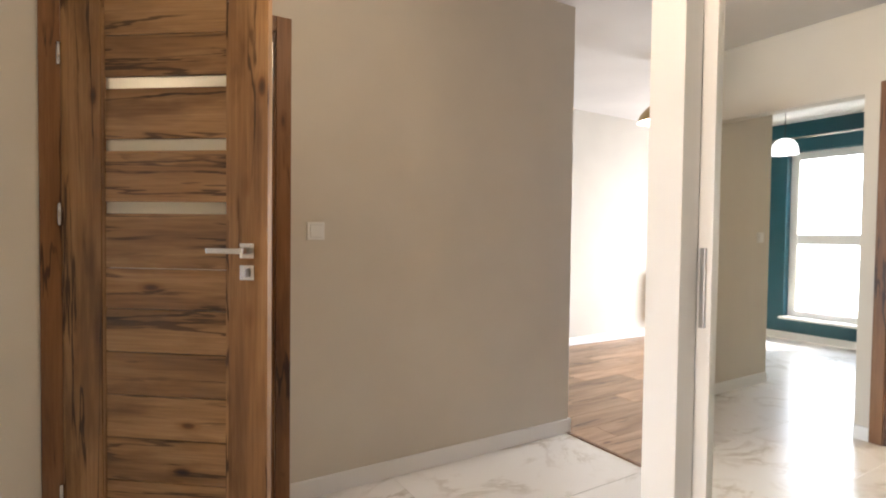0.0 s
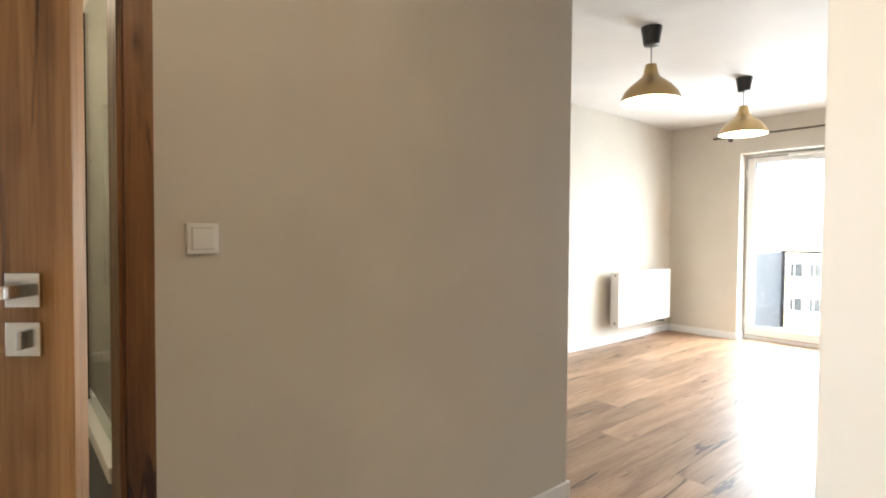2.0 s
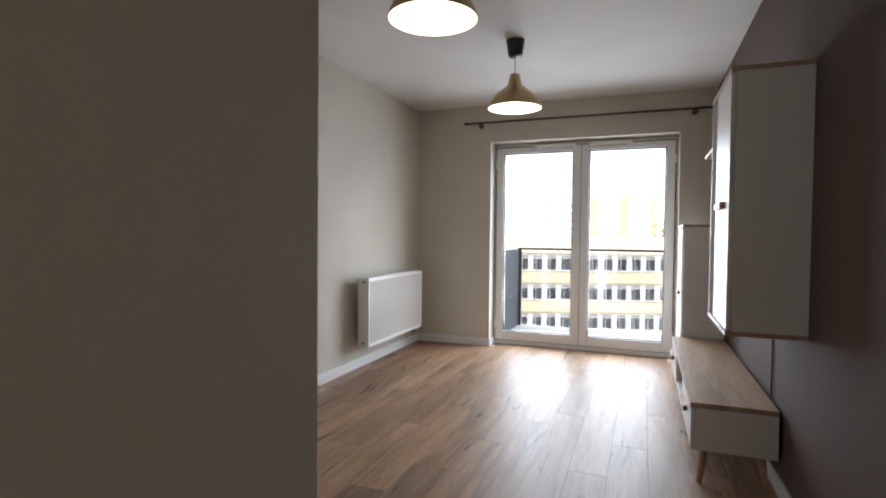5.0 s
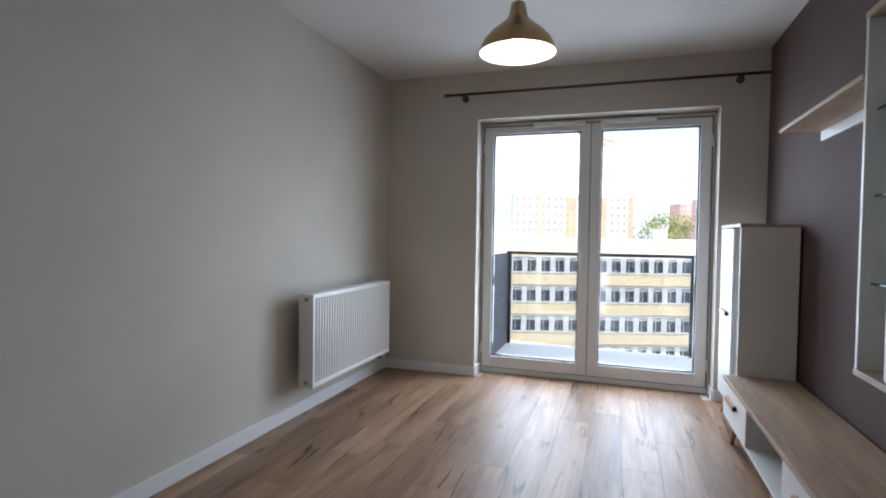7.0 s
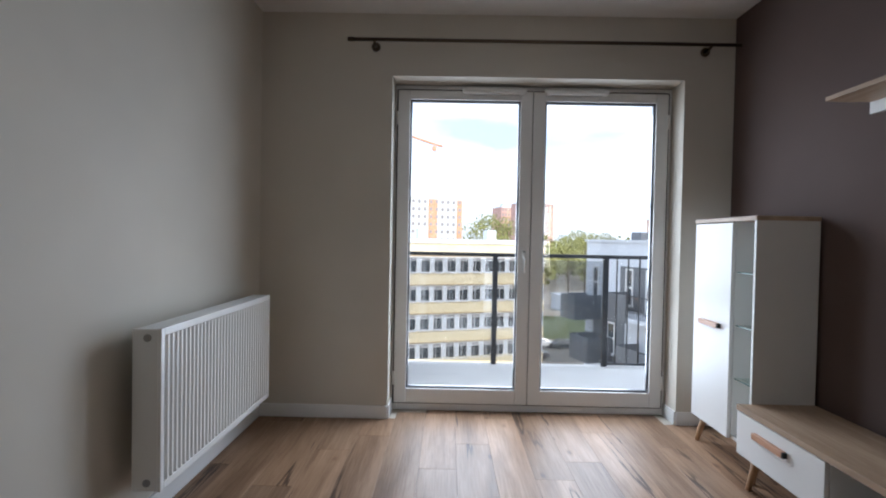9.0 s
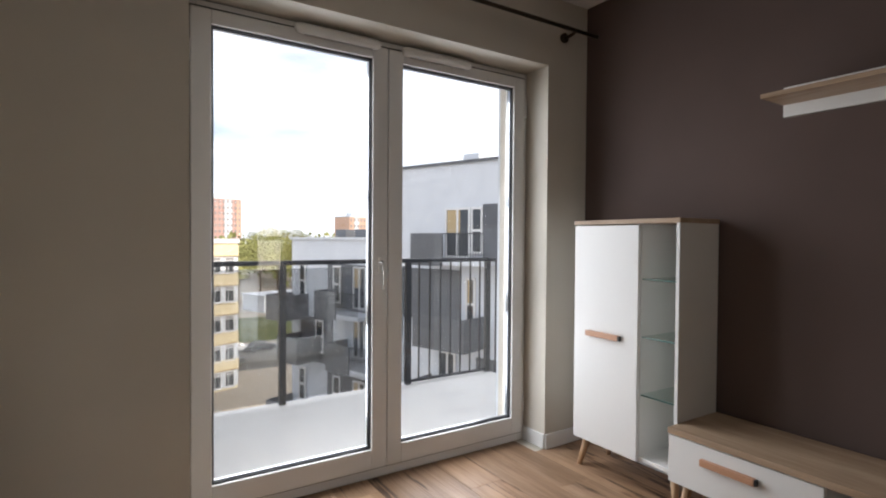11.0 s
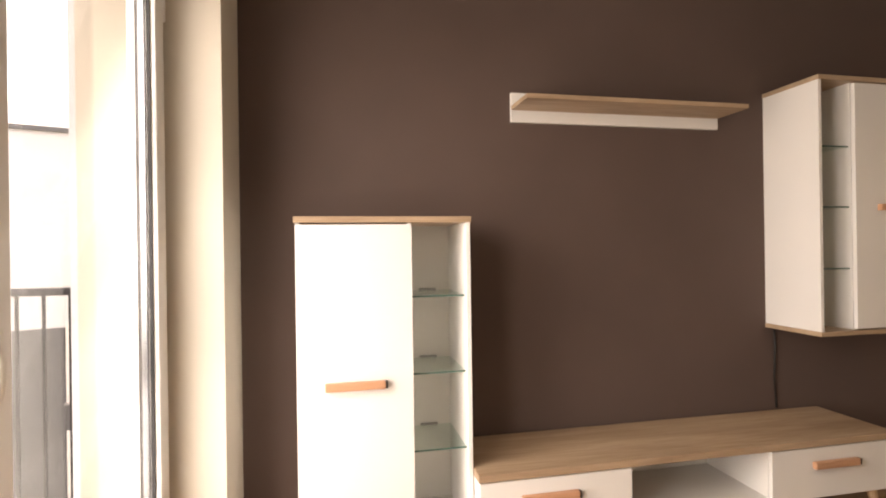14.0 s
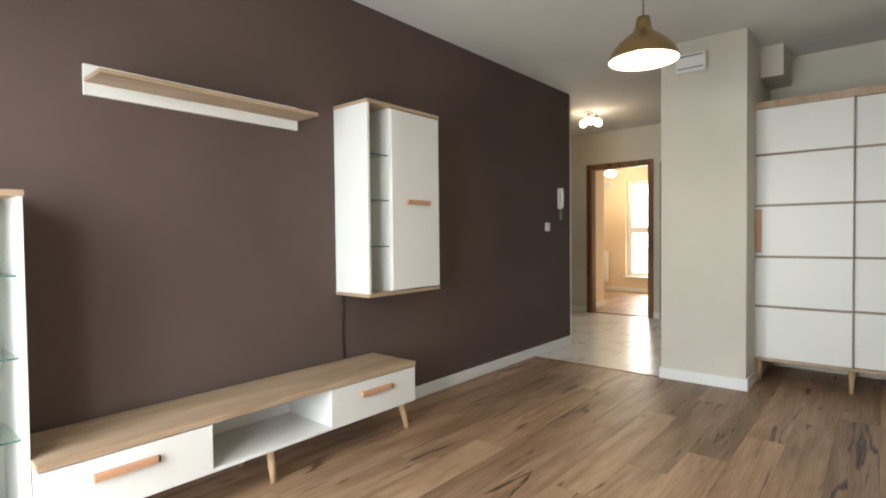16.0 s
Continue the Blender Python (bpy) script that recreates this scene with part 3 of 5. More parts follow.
part("handle", tube([(FX0 - 0.02, 2.824, 1.09), (FX0 - 0.046, 2.824, 1.09), (FX0 - 0.060, 2.822, 1.080), (FX0 - 0.066, 2.821, 1.04), (FX0 - 0.064, 2.821, 0.995), (FX0 - 0.050, 2.821, 0.955)], [0.012, 0.011, 0.011, 0.009, 0.008, 0.005], 12), PLASTIC, sash_l)
# ---- living room furniture ----
def tapered_leg(x, y, z, dx, dy):
    return tube([(x, y, z), (x + dx * 0.5, y + dy * 0.5, z / 2), (x + dx, y + dy, 0.0)], [0.021, 0.017, 0.0125], 16)


def bar_handle(x0, x1, y, z):
    """A reddish beech bar on a front that faces +y."""
    return boxes([((x0, y, z - 0.014), (x1, y + 0.022, z + 0.014))], 0.004)


# highboard by the window
hb = thing("highboard", (7.02, 1.70, 0), "white highboard with oak top, one door and glass shelves", "cabinet")
X0, X1, Y0, Y1 = 6.717, 7.329, YD + 0.016, 1.857
XM = 6.928
part("top", boxes([((X0 - 0.004, Y0, 1.290), (X1 + 0.004, Y1 + 0.004, 1.312))], 0.002), OAK_X, hb, "sonoma oak top board")
for pn, bx in zip(('side_panel', 'side_panel', 'bottom_board', 'back_board', 'divider'), [((X0, Y0, 0.155), (X0 + 0.016, Y1, 1.290)), ((X1 - 0.016, Y0, 0.155), (X1, Y1 - 0.020, 1.290)), ((X0 + 0.016, Y0, 0.155), (X1 - 0.016, Y1 - 0.020, 0.173)), ((X0 + 0.016, Y0, 0.173), (X1 - 0.016, Y0 + 0.006, 1.290)), ((XM, Y0 + 0.006, 0.173), (XM + 0.016, Y1 - 0.020, 1.290))]):
    part(pn, boxes([bx], 0.0012), WHITE, hb)
hb_door = part("door", boxes([((XM + 0.002, Y1 - 0.018, 0.157), (X1 - 0.001, Y1, 1.284))], 0.0015), WHITE, hb)
part("handle", bar_handle(7.03, 7.235, Y1, 0.728), COPPERWOOD, hb_door, "reddish beech bar handle")
part("handle_end", boxes([((7.022, Y1 + 0.001, 0.716), (7.030, Y1 + 0.021, 0.740))], 0.001), BLACK, hb_door)
for z in (1.025, 0.748, 0.47):
    s = part("glass_shelf", boxes([((X0 + 0.017, Y0 + 0.01, z - 0.003), (XM - 0.001, Y1 - 0.03, z + 0.003))]), SHELFGLASS, hb)
    part("glass_shelf_edge", boxes([((X0 + 0.017, Y1 - 0.03, z - 0.003), (XM - 0.001, Y1 - 0.0285, z + 0.003))]), SHELFEDGE, s)
    part("shelf_clip", boxes([((6.79, Y0 + 0.007, z + 0.003), (6.86, Y0 + 0.02, z + 0.010))], 0.001), GREYP, s)
for x, dx in ((X0 + 0.05, -0.03), (X1 - 0.05, 0.03)):
    for y, dy in ((Y1 - 0.06, 0.03), (Y0 + 0.06, -0.02)):
        part("leg", tapered_leg(x, y, 0.156, dx, dy), BEECH, hb)

# low television bench
tv = thing("tv_bench", (5.82, 1.73, 0), "low white bench with oak top and two drawers", "tv bench")
X0, X1, Y0, Y1 = 4.900, 6.713, YD + 0.016, 1.925
A, B_ = 5.516, 6.125
part("top", boxes([((X0 - 0.003, Y0, 0.376), (X1 + 0.003, Y1 + 0.004, 0.402))], 0.002), OAK_X, tv, "sonoma oak top board")
for pn, bx in zip(('side_panel', 'side_panel', 'divider', 'divider', 'bottom_board', 'back_board'), [((X0, Y0, 0.168), (X0 + 0.016, Y1 - 0.02, 0.376)), ((X1 - 0.016, Y0, 0.168), (X1, Y1 - 0.02, 0.376)), ((A - 0.016, Y0, 0.184), (A, Y1 - 0.02, 0.376)), ((B_, Y0, 0.184), (B_ + 0.016, Y1 - 0.02, 0.376)), ((X0 + 0.016, Y0, 0.168), (X1 - 0.016, Y1 - 0.002, 0.184)), ((X0 + 0.016, Y0, 0.184), (X1 - 0.016, Y0 + 0.006, 0.376))]):
    part(pn, boxes([bx], 0.0012), WHITE, tv)
for a, b, h0, h1 in ((X0 + 0.001, A - 0.001, 5.11, 5.325), (B_ + 0.001, X1 - 0.001, 6.345, 6.56)):
    d = part("drawer_front", boxes([((a, Y1 - 0.018, 0.170), (b, Y1, 0.371))], 0.0015), WHITE, tv)
    part("handle", bar_handle(h0, h1, Y1, 0.305), COPPERWOOD, d, "reddish beech bar handle")
    part("handle_end", boxes([((h0 - 0.008, Y1 + 0.001, 0.293), (h0, Y1 + 0.021, 0.317))], 0.001), BLACK, d)
for x, dx in ((X0 + 0.06, -0.03), (5.823, 0.0), (X1 - 0.06, 0.03)):
    for y, dy in ((Y1 - 0.07, 0.025), (Y0 + 0.06, -0.02)):
        part("leg", tapered_leg(x, y, 0.169, dx, dy), BEECH, tv)

# wall cabinet
wc = thing("wall_cabinet", (4.86, 1.68, 0.797), "white wall cabinet with oak top, door and glass shelves", "cabinet")
X0, X1, Y0, Y1 = 4.553, 5.166, YD, 1.830
XM = 4.978
part("top", boxes([((X0 - 0.003, Y0, 1.900), (X1 + 0.003, Y1 + 0.003, 1.920))], 0.002), OAK_X, wc, "sonoma oak top board")
part("bottom", boxes([((X0 - 0.003, Y0, 0.797), (X1 + 0.003, Y1 + 0.003, 0.817))], 0.002), OAK_X, wc, "sonoma oak bottom board")
for pn, bx in zip(('side_panel', 'side_panel', 'divider', 'back_board'), [((X0, Y0, 0.817), (X0 + 0.016, Y1 - 0.02, 1.900)), ((X1 - 0.016, Y0, 0.817), (X1, Y1, 1.900)), ((XM - 0.016, Y0 + 0.006, 0.817), (XM, Y1 - 0.02, 1.900)), ((X0 + 0.016, Y0, 0.817), (X1 - 0.016, Y0 + 0.006, 1.900))]):
    part(pn, boxes([bx], 0.0012), WHITE, wc)
wdoor = part("door", boxes([((X0 + 0.001, Y1 - 0.018, 0.823), (XM - 0.002, Y1, 1.894))], 0.0015), WHITE, wc)
part("handle", bar_handle(4.655, 4.862, Y1, 1.352), COPPERWOOD, wdoor, "reddish beech bar handle")
for z in (1.62, 1.355, 1.085):
    s = part("glass_shelf", boxes([((XM + 0.001, Y0 + 0.01, z - 0.003), (X1 - 0.017, Y1 - 0.03, z + 0.003))]), SHELFGLASS, wc)
    part("glass_shelf_edge", boxes([((XM + 0.001, Y1 - 0.03, z - 0.003), (X1 - 0.017, Y1 - 0.0285, z + 0.003))]), SHELFEDGE, s)
tagged(mesh_object("power_cable", tube([(5.125, YD + 0.006, 0.80), (5.122, YD + 0.007, 0.70), (5.128, YD + 0.006, 0.55), (5.120, YD + 0.008, 0.41)], 0.004, 8), BLACK, (5.125, YD + 0.006, 0.41)), "thin black cable hanging below the wall cabinet", "cable")

# wall shelf with an upright back rail
ws = thing("wall_shelf", (5.94, 1.60, 1.737), "oak wall shelf with a white back rail", "shelf")
part("back_rail", boxes([((5.431, YD, 1.737), (6.447, YD + 0.018, 1.862))], 0.0015), WHITE, ws)
part("board", boxes([((5.431, YD + 0.018, 1.787), (6.447, 1.742, 1.805))], 0.0015), OAK_X, ws, "sonoma oak shelf board")

# tall wardrobe in the recess
wd = thing("wardrobe", (2.22, 3.90, 0), "tall white sliding-door wardrobe with thin oak strips on legs", "wardrobe")
xa, xb, ya, yb = 1.94, 2.545, 3.270, 4.500
for pn, bx in zip(('side_panel', 'side_panel', 'bottom_board', 'back_board'), [((xa, ya, 0.175), (xb - 0.06, ya + 0.018, 2.075)), ((xa, yb - 0.018, 0.175), (xb - 0.06, yb, 2.075)), ((xa, ya + 0.018, 0.175), (xb - 0.06, yb - 0.018, 0.193)), ((xa, ya + 0.018, 0.193), (xa + 0.01, yb - 0.018, 2.075))]):
    part(pn, boxes([bx], 0.0012), WHITE, wd)
part("cornice", boxes([((xa, ya - 0.004, 2.075), (xb + 0.004, yb + 0.004, 2.13))], 0.003), OAK_Z, wd, "sonoma oak top board")
part("base_rail", boxes([((xb - 0.06, ya, 0.165), (xb + 0.002, yb, 0.190))], 0.002), OAK_X, wd)
ymid = (ya + yb) / 2
for a, b, off in ((ya, ymid + 0.01, 0.0), (ymid - 0.005, yb, -0.024)):
    zs = [0.192, 0.582, 0.960, 1.346, 1.729, 2.073]
    for i, (z0, z1) in enumerate(zip(zs, zs[1:])):
        p_ = part("door_panel", boxes([((xb - 0.020 + off, a, z0 + (0.0 if i == 0 else 0.009)), (xb + off, b, z1 - (0.0 if i == 4 else 0.009)))], 0.0012), WHITE, wd)
    for z in zs[1:-1]:
        part("oak_strip", boxes([((xb - 0.018 + off, a, z - 0.009), (xb - 0.002 + off, b, z + 0.009))]), OAK_G, wd)
    part("edge_profile", boxes([((xb - 0.022 + off, b - 0.009, 0.192), (xb + 0.003 + off, b, 2.073))], 0.001), OAK_G, wd)
part("handle", boxes([((xb, ya + 0.022, 0.99), (xb + 0.004, ya + 0.070, 1.32))], 0.002), COPPERWOOD, wd, "recessed reddish beech pull")
for y in (ya + 0.05, ymid, yb - 0.05):
    for x in (xb - 0.05, xa + 0.05):
        part("leg", tapered_leg(x, y, 0.176, 0.012 if x > 2.3 else -0.01, 0.0), BEECH, wd)

# radiator
rd = thing("radiator", (6.67, 4.44, 0.215), "white ribbed panel radiator hung below the wall's middle", "radiator")
rx0, rx1, ry0, ry1, rz0, rz1 = 6.087, 7.256, 4.378, 4.485, 0.217, 0.823
bm = bmesh.new()
n, prev = 34, None
prof = []
step = (rx1 - rx0 - 0.05) / n
for i in range(n):
    x = rx0 + 0.025 + i * step
    prof += [(x, 0.0), (x + step * 0.18, 0.009), (x + step * 0.50, 0.009), (x + step * 0.68, 0.0)]
prof.append((rx1 - 0.025, 0.0))
lo_ = [bm.verts.new((x, ry0 + d, rz0 + 0.03)) for x, d in prof]
hi_ = [bm.verts.new((x, ry0 + d, rz1 - 0.03)) for x, d in prof]
for i in range(len(prof) - 1):
    bm.faces.new((lo_[i], lo_[i + 1], hi_[i + 1], hi_[i]))
part("ribbed_front", bm, RADI, rd)
part("front_frame", boxes([((rx0, ry0, rz0), (rx0 + 0.025, ry0 + 0.014, rz1)), ((rx1 - 0.025, ry0, rz0), (rx1, ry0 + 0.014, rz1)), ((rx0 + 0.025, ry0, rz0), (rx1 - 0.025, ry0 + 0.014, rz0 + 0.03)), ((rx0 + 0.025, ry0, rz1 - 0.03), (rx1 - 0.025, ry0 + 0.014, rz1))], 0.003), RADI, rd)
part("back_panel", boxes([((rx0 + 0.02, ry1 - 0.012, rz0 + 0.01), (rx1 - 0.02, ry1, rz1 - 0.01))], 0.003), RADI, rd)
for xs in ((rx0 - 0.001, rx0 + 0.006), (rx1 - 0.006, rx1 + 0.001)):
    part("side_cover", boxes([((xs[0], ry0 + 0.012, rz0 + 0.004), (xs[1], ry1, rz1 - 0.002))], 0.002), RADI, rd)
part("top_grille", boxes([((rx0 + 0.006, ry0 + 0.014 + 0.012 * k, rz1 - 0.008), (rx1 - 0.006, ry0 + 0.02 + 0.012 * k, rz1 - 0.002)) for k in range(7)]), RADI, rd)
for z in (rz0 + 0.035, rz1 - 0.035):
    part("plug", tube([(rx0 - 0.006, ry0 + 0.05, z), (rx0 + 0.004, ry0 + 0.05, z)], 0.014, 14), GREYP, rd)
part("valve", tube([(rx1 - 0.03, ry1 - 0.04, rz0 + 0.005), (rx1 - 0.03, ry1 - 0.04, rz0 - 0.045), (rx1 - 0.03, YL - 0.005, rz0 - 0.05)], 0.014, 12), GREYP, rd)
for x in (rx0 + 0.2, rx1 - 0.2):
    part("bracket", boxes([((x - 0.02, ry1, rz0 + 0.05), (x + 0.02, YL, rz1 - 0.1))]), RADI, rd)


# pendant lamps
def pendant(x, y):
    p_ = thing("pendant_lamp", (x, y, H), "lit brass dome pendant lamp with black ceiling cup", "pendant lamp", "brass pendant lamps")
    rim = 2.118
    prof_ = [(0.190, 0.0), (0.186, 0.018), (0.165, 0.060), (0.130, 0.100), (0.090, 0.132), (0.058, 0.158), (0.046, 0.180), (0.040, 0.215), (0.034, 0.240), (0.012, 0.246)]
    shade = part("shade", lathe((x, y, rim), prof_, 56), BRASS, p_)
    part("inner_shade", lathe((x, y, rim), [(r - 0.004, z - (0.0 if i == 0 else 0.004)) for i, (r, z) in enumerate(prof_[:8])], 56), ENAMEL, shade, "white enamel inside of the shade, glowing as if lit")
    part("rim", tube([(x + 0.189 * math.cos(a), y + 0.189 * math.sin(a), rim) for a in [2 * math.pi * k / 56 for k in range(57)]], 0.003, 8, False), BRASS, shade)
    part("bulb", lathe((x, y, rim + 0.055), [(0.004, -0.035), (0.022, -0.027), (0.031, -0.008), (0.032, 0.006), (0.024, 0.032), (0.014, 0.058)], 20), BULB, p_)
    part("cord", tube([(x, y, rim + 0.244), (x, y, 2.49)], 0.0035, 8), BLACK, p_)
    part("ceiling_cup", lathe((x, y, 0), [(0.004, 2.482), (0.046, 2.484), (0.050, 2.492), (0.066, H - 0.001)], 36), BLACK, p_)
    return p_


pendant(4.148, 3.006)
pendant(5.783, 3.038)

# curtain rod
cr = thing("curtain_rod", (7.47, 2.75, 2.40), "dark bronze curtain rod on two brackets", "curtain rod")
part("rod", tube([(7.465, 1.55, 2.402), (7.465, 3.95, 2.402)], 0.011, 16), BRONZE, cr)
for y in (1.73, 3.82):
    part("bracket", tube([(XW, y, 2.385), (7.50, y, 2.385), (7.475, y, 2.39), (7.465, y, 2.40)], 0.009, 12), BRONZE, cr)
    part("rosette", tube([(XW, y, 2.385), (XW - 0.012, y, 2.385)], 0.028, 20), BRONZE, cr)
part("finial", tube([(7.465, 3.95, 2.402), (7.465, 3.965, 2.402), (7.465, 3.985, 2.402)], [0.014, 0.014, 0.012], 16), BRONZE, cr)


# switches, sockets, entry phone, air grille
def wall_plate(name, label, cat, c, axis, kind):
    """A plastic plate 8 cm square; axis: the way it faces."""
    x, y, z = c
    t = thing(name, c, label, cat)
    def b(u0, u1, z0, z1, d0, d1):
        if axis == "-y":
            return ((x + u0, y - d1, z + z0), (x + u1, y - d0, z + z1))
        if axis == "+y":
            return ((x + u0, y + d0, z + z0), (x + u1, y + d1, z + z1))
    part("back_frame", boxes([b(-0.041, 0.041, -0.041, 0.041, 0, 0.005)], 0.001), PLASTIC, t)
    part("plate", boxes([b(-0.040, 0.040, -0.040, 0.040, 0.005, 0.012)], 0.003), PLASTIC, t)
    if kind == "switch":
        # grey edge painted as the shade in the gap round the rocker
        part("rocker_gap", boxes([b(-0.0282, 0.0282, -0.0285, 0.0285, 0.010, 0.0125)]), GREYP, t)
        part("rocker", boxes([b(-0.0275, 0.0275, -0.0275, 0.0275, 0.0125, 0.018)], 0.002), PLASTIC, t)
    else:
        part("insert", boxes([b(-0.027, 0.027, -0.027, 0.027, 0.006, 0.0135)], 0.002), GREYP, t)
    return t


wall_plate("light_switch", "square white light switch on the hall wall", "switch", (1.279, YH, 1.222), "-y", "switch")
wall_plate("light_switch", "square white light switch on the dark wall", "switch", (2.585, YD, 1.22), "+y", "switch")
wall_plate("light_switch", "white light switch near the teal room", "switch", (-0.725, YH, 1.22), "-y", "switch")
wall_plate("power_socket", "white double wall socket near the floor", "socket", (4.099, YL, 0.235), "-y", "socket")
wall_plate("power_socket", "white double wall socket near the floor", "socket", (4.181, YL, 0.235), "-y", "socket")

ip = thing("entry_phone", (2.335, YD, 1.50), "white entry phone handset with a curled cord", "intercom")
part("base", boxes([((2.302, YD, 1.40), (2.372, YD + 0.014, 1.61))], 0.006), PLASTIC, ip)
# handset: a slim arched grip between a rounded ear piece and mouth piece
grip = []
for k in range(13):
    q = k / 12
    grip.append(((2.330, YD + 0.026 + 0.010 * math.sin(math.pi * q), 1.412 + 0.196 * q), 0.0125 + 0.0055 * abs(2 * q - 1) ** 3))
part("handset", tube([p for p, q in grip], [q for p, q in grip], 16), PLASTIC, ip)
for z in (1.572, 1.410):
    part("cradle", boxes([((2.311, YD + 0.012, z), (2.349, YD + 0.024, z + 0.032))], 0.004), PLASTIC, ip)
coil = []
for k in range(150):
    s_ = k / 149
    a = s_ * 2 * math.pi * 20
    px_ = 2.33 + 0.010 * math.sin(s_ * math.pi)
    pz_ = 1.402 - 0.105 * math.sin(s_ * math.pi)
    coil.append((px_ + 0.02 * (s_ - 0.5) * 2 + 0.007 * math.cos(a), YD + 0.018 + 0.007 * math.sin(a), pz_))
part("cord", tube(coil, 0.0026, 6), GREYP, ip)

ag = thing("air_grille", (XH, 2.93, 2.425), "white wall air vent on the pillar", "vent")
part("housing", boxes([((XH, 2.825, 2.355), (XH + 0.05, 3.035, 2.495))], 0.012), PLASTIC, ag)
for k in range(2):
    part("slot", boxes([((XH + 0.0495, 2.84, 2.375 + 0.09 * k), (XH + 0.053, 3.02, 2.387 + 0.09 * k))]), GREYP, ag)
# ---- hall ----
# bathroom door, ajar; hinges at one end, leaf in its own axes
hinge = Vector((0.345, 2.69, 0))
ang = math.atan2(2.263 - 2.69, 0.891 - 0.345)
bd = thing("bathroom_door", (0, 0, 0), "rustic oak panel door standing ajar with glass strips", "door")
LW, LT = 0.776, 0.033
stile, lock = 0.155, 0.635
part("hinge_stile", boxes([((0.0, 0.0, 0.008), (stile, LT, 2.04))], 0.002), DOOR_Z, bd)
part("lock_stile", boxes([((lock, 0.0, 0.008), (LW, LT, 2.04))], 0.002), DOOR_Z, bd)
for x0 in (stile, lock - 0.012):
    part("bead", boxes([((x0, 0.003, 0.05), (x0 + 0.012, LT - 0.003, 2.0))], 0.002), DOOR_Z, bd)
levels = [0.008, 0.16, 0.315, 0.47, 0.625, 0.78, 0.935, 1.08, 1.276, 1.315, 1.497, 1.536, 1.716, 1.755, 1.90, 2.04]
for z0, z1 in zip(levels, levels[1:]):
    if z1 - z0 < 0.06:
        part("glass_strip", boxes([((stile + 0.012, 0.012, z0), (lock - 0.012, LT - 0.012, z1))]), FROST, bd, "frosted glass strip")
    else:
        part("slat", boxes([((stile + 0.012, 0.005, z0 + 0.0015), (lock - 0.012, LT - 0.005, z1 - 0.0015))], 0.002), DOOR_X, bd)
hx = lock + 0.070
part("handle_rose", boxes([((hx - 0.026, -0.008, 1.123), (hx + 0.026, 0.0, 1.175))], 0.0015), CHROME, bd)
part("handle", boxes([((hx - 0.010, -0.052, 1.139), (hx + 0.010, -0.008, 1.159)), ((hx - 0.122, -0.058, 1.140), (hx + 0.010, -0.046, 1.158))], 0.002), CHROME, bd)
turn = part("lock_rose", boxes([((hx - 0.026, -0.008, 1.048), (hx + 0.026, 0.0, 1.100))], 0.0015), CHROME, bd)
part("thumb_turn", boxes([((hx + 0.000, -0.022, 1.060), (hx + 0.008, -0.008, 1.088))], 0.002), ALU, turn)
for z in (0.25, 1.27, 1.84):
    part("hinge", tube([(0.0, -0.008, z - 0.04), (0.0, -0.008, z + 0.04)], 0.008, 14), CHROME, bd)
bd.matrix_basis = Matrix.Translation(hinge) @ Matrix.Rotation(ang, 4, "Z")

# built-in wardrobe: end panel, track, mirrored sliding door
mw = thing("built_in_wardrobe", (2.3, 0.0, 0), "white built-in wardrobe with mirrored sliding door", "wardrobe")
part("end_panel", boxes([((XE - 0.010, 1.395, 0), (XE + 0.0335, 1.523, H - 0.002))], 0.003), SKIRT, mw)
part("end_trim", boxes([((XE + 0.034, 1.476, 0), (XE + 0.0445, YD - 0.001, H - 0.002))], 0.001), SKIRT, mw)
part("side_board", boxes([((XE + 0.034, 1.397, 0), (2.138, 1.474, H - 0.002))], 0.001), SKIRT, mw)
MX = 2.15
slide = part("sliding_door", boxes([((MX + 0.006, 0.30, 0.07), (MX + 0.028, 1.352, H - 0.09))], 0.001), SKIRT, mw)
part("stile", boxes([((MX - 0.004, 1.352, 0.02), (MX + 0.028, 1.410, H - 0.05))], 0.002), SKIRT, slide)
part("stile", boxes([((MX - 0.004, 0.25, 0.02), (MX + 0.028, 0.30, H - 0.05))], 0.002), SKIRT, slide)
part("rail", boxes([((MX - 0.004, 0.30, 0.02), (MX + 0.028, 1.352, 0.07))], 0.002), SKIRT, slide)
part("rail", boxes([((MX - 0.004, 0.30, H - 0.09), (MX + 0.028, 1.352, H - 0.05))], 0.002), SKIRT, slide)
part("mirror", boxes([((MX, 0.30, 0.07), (MX + 0.006, 1.352, H - 0.09))]), MIRROR, slide, "clear silver mirror")
part("handle", boxes([((MX - 0.016, 1.368, 0.92), (MX - 0.004, 1.386, 1.18))], 0.002), ALU, slide, "grey metal pull bar")
part("second_door", boxes([((MX + 0.035, -1.58, 0.02), (MX + 0.065, 0.34, H - 0.05))], 0.002), WHITE, mw)
part("top_track", boxes([((MX - 0.006, -1.58, H - 0.05), (MX + 0.075, 1.461, H - 0.002))], 0.001), SKIRT, mw)
part("bottom_track", boxes([((MX - 0.004, -1.58, 0.0), (MX + 0.07, 1.461, 0.018))], 0.001), ALU, mw)

# hall ceiling lamp with three opal balls
hl = thing("ceiling_lamp", (1.17, 1.35, H), "lit ceiling lamp with three opal glass balls", "ceiling lamp")
part("base", boxes([((1.05, 1.30, H - 0.03), (1.29, 1.40, H - 0.001))], 0.006), CHROME, hl)
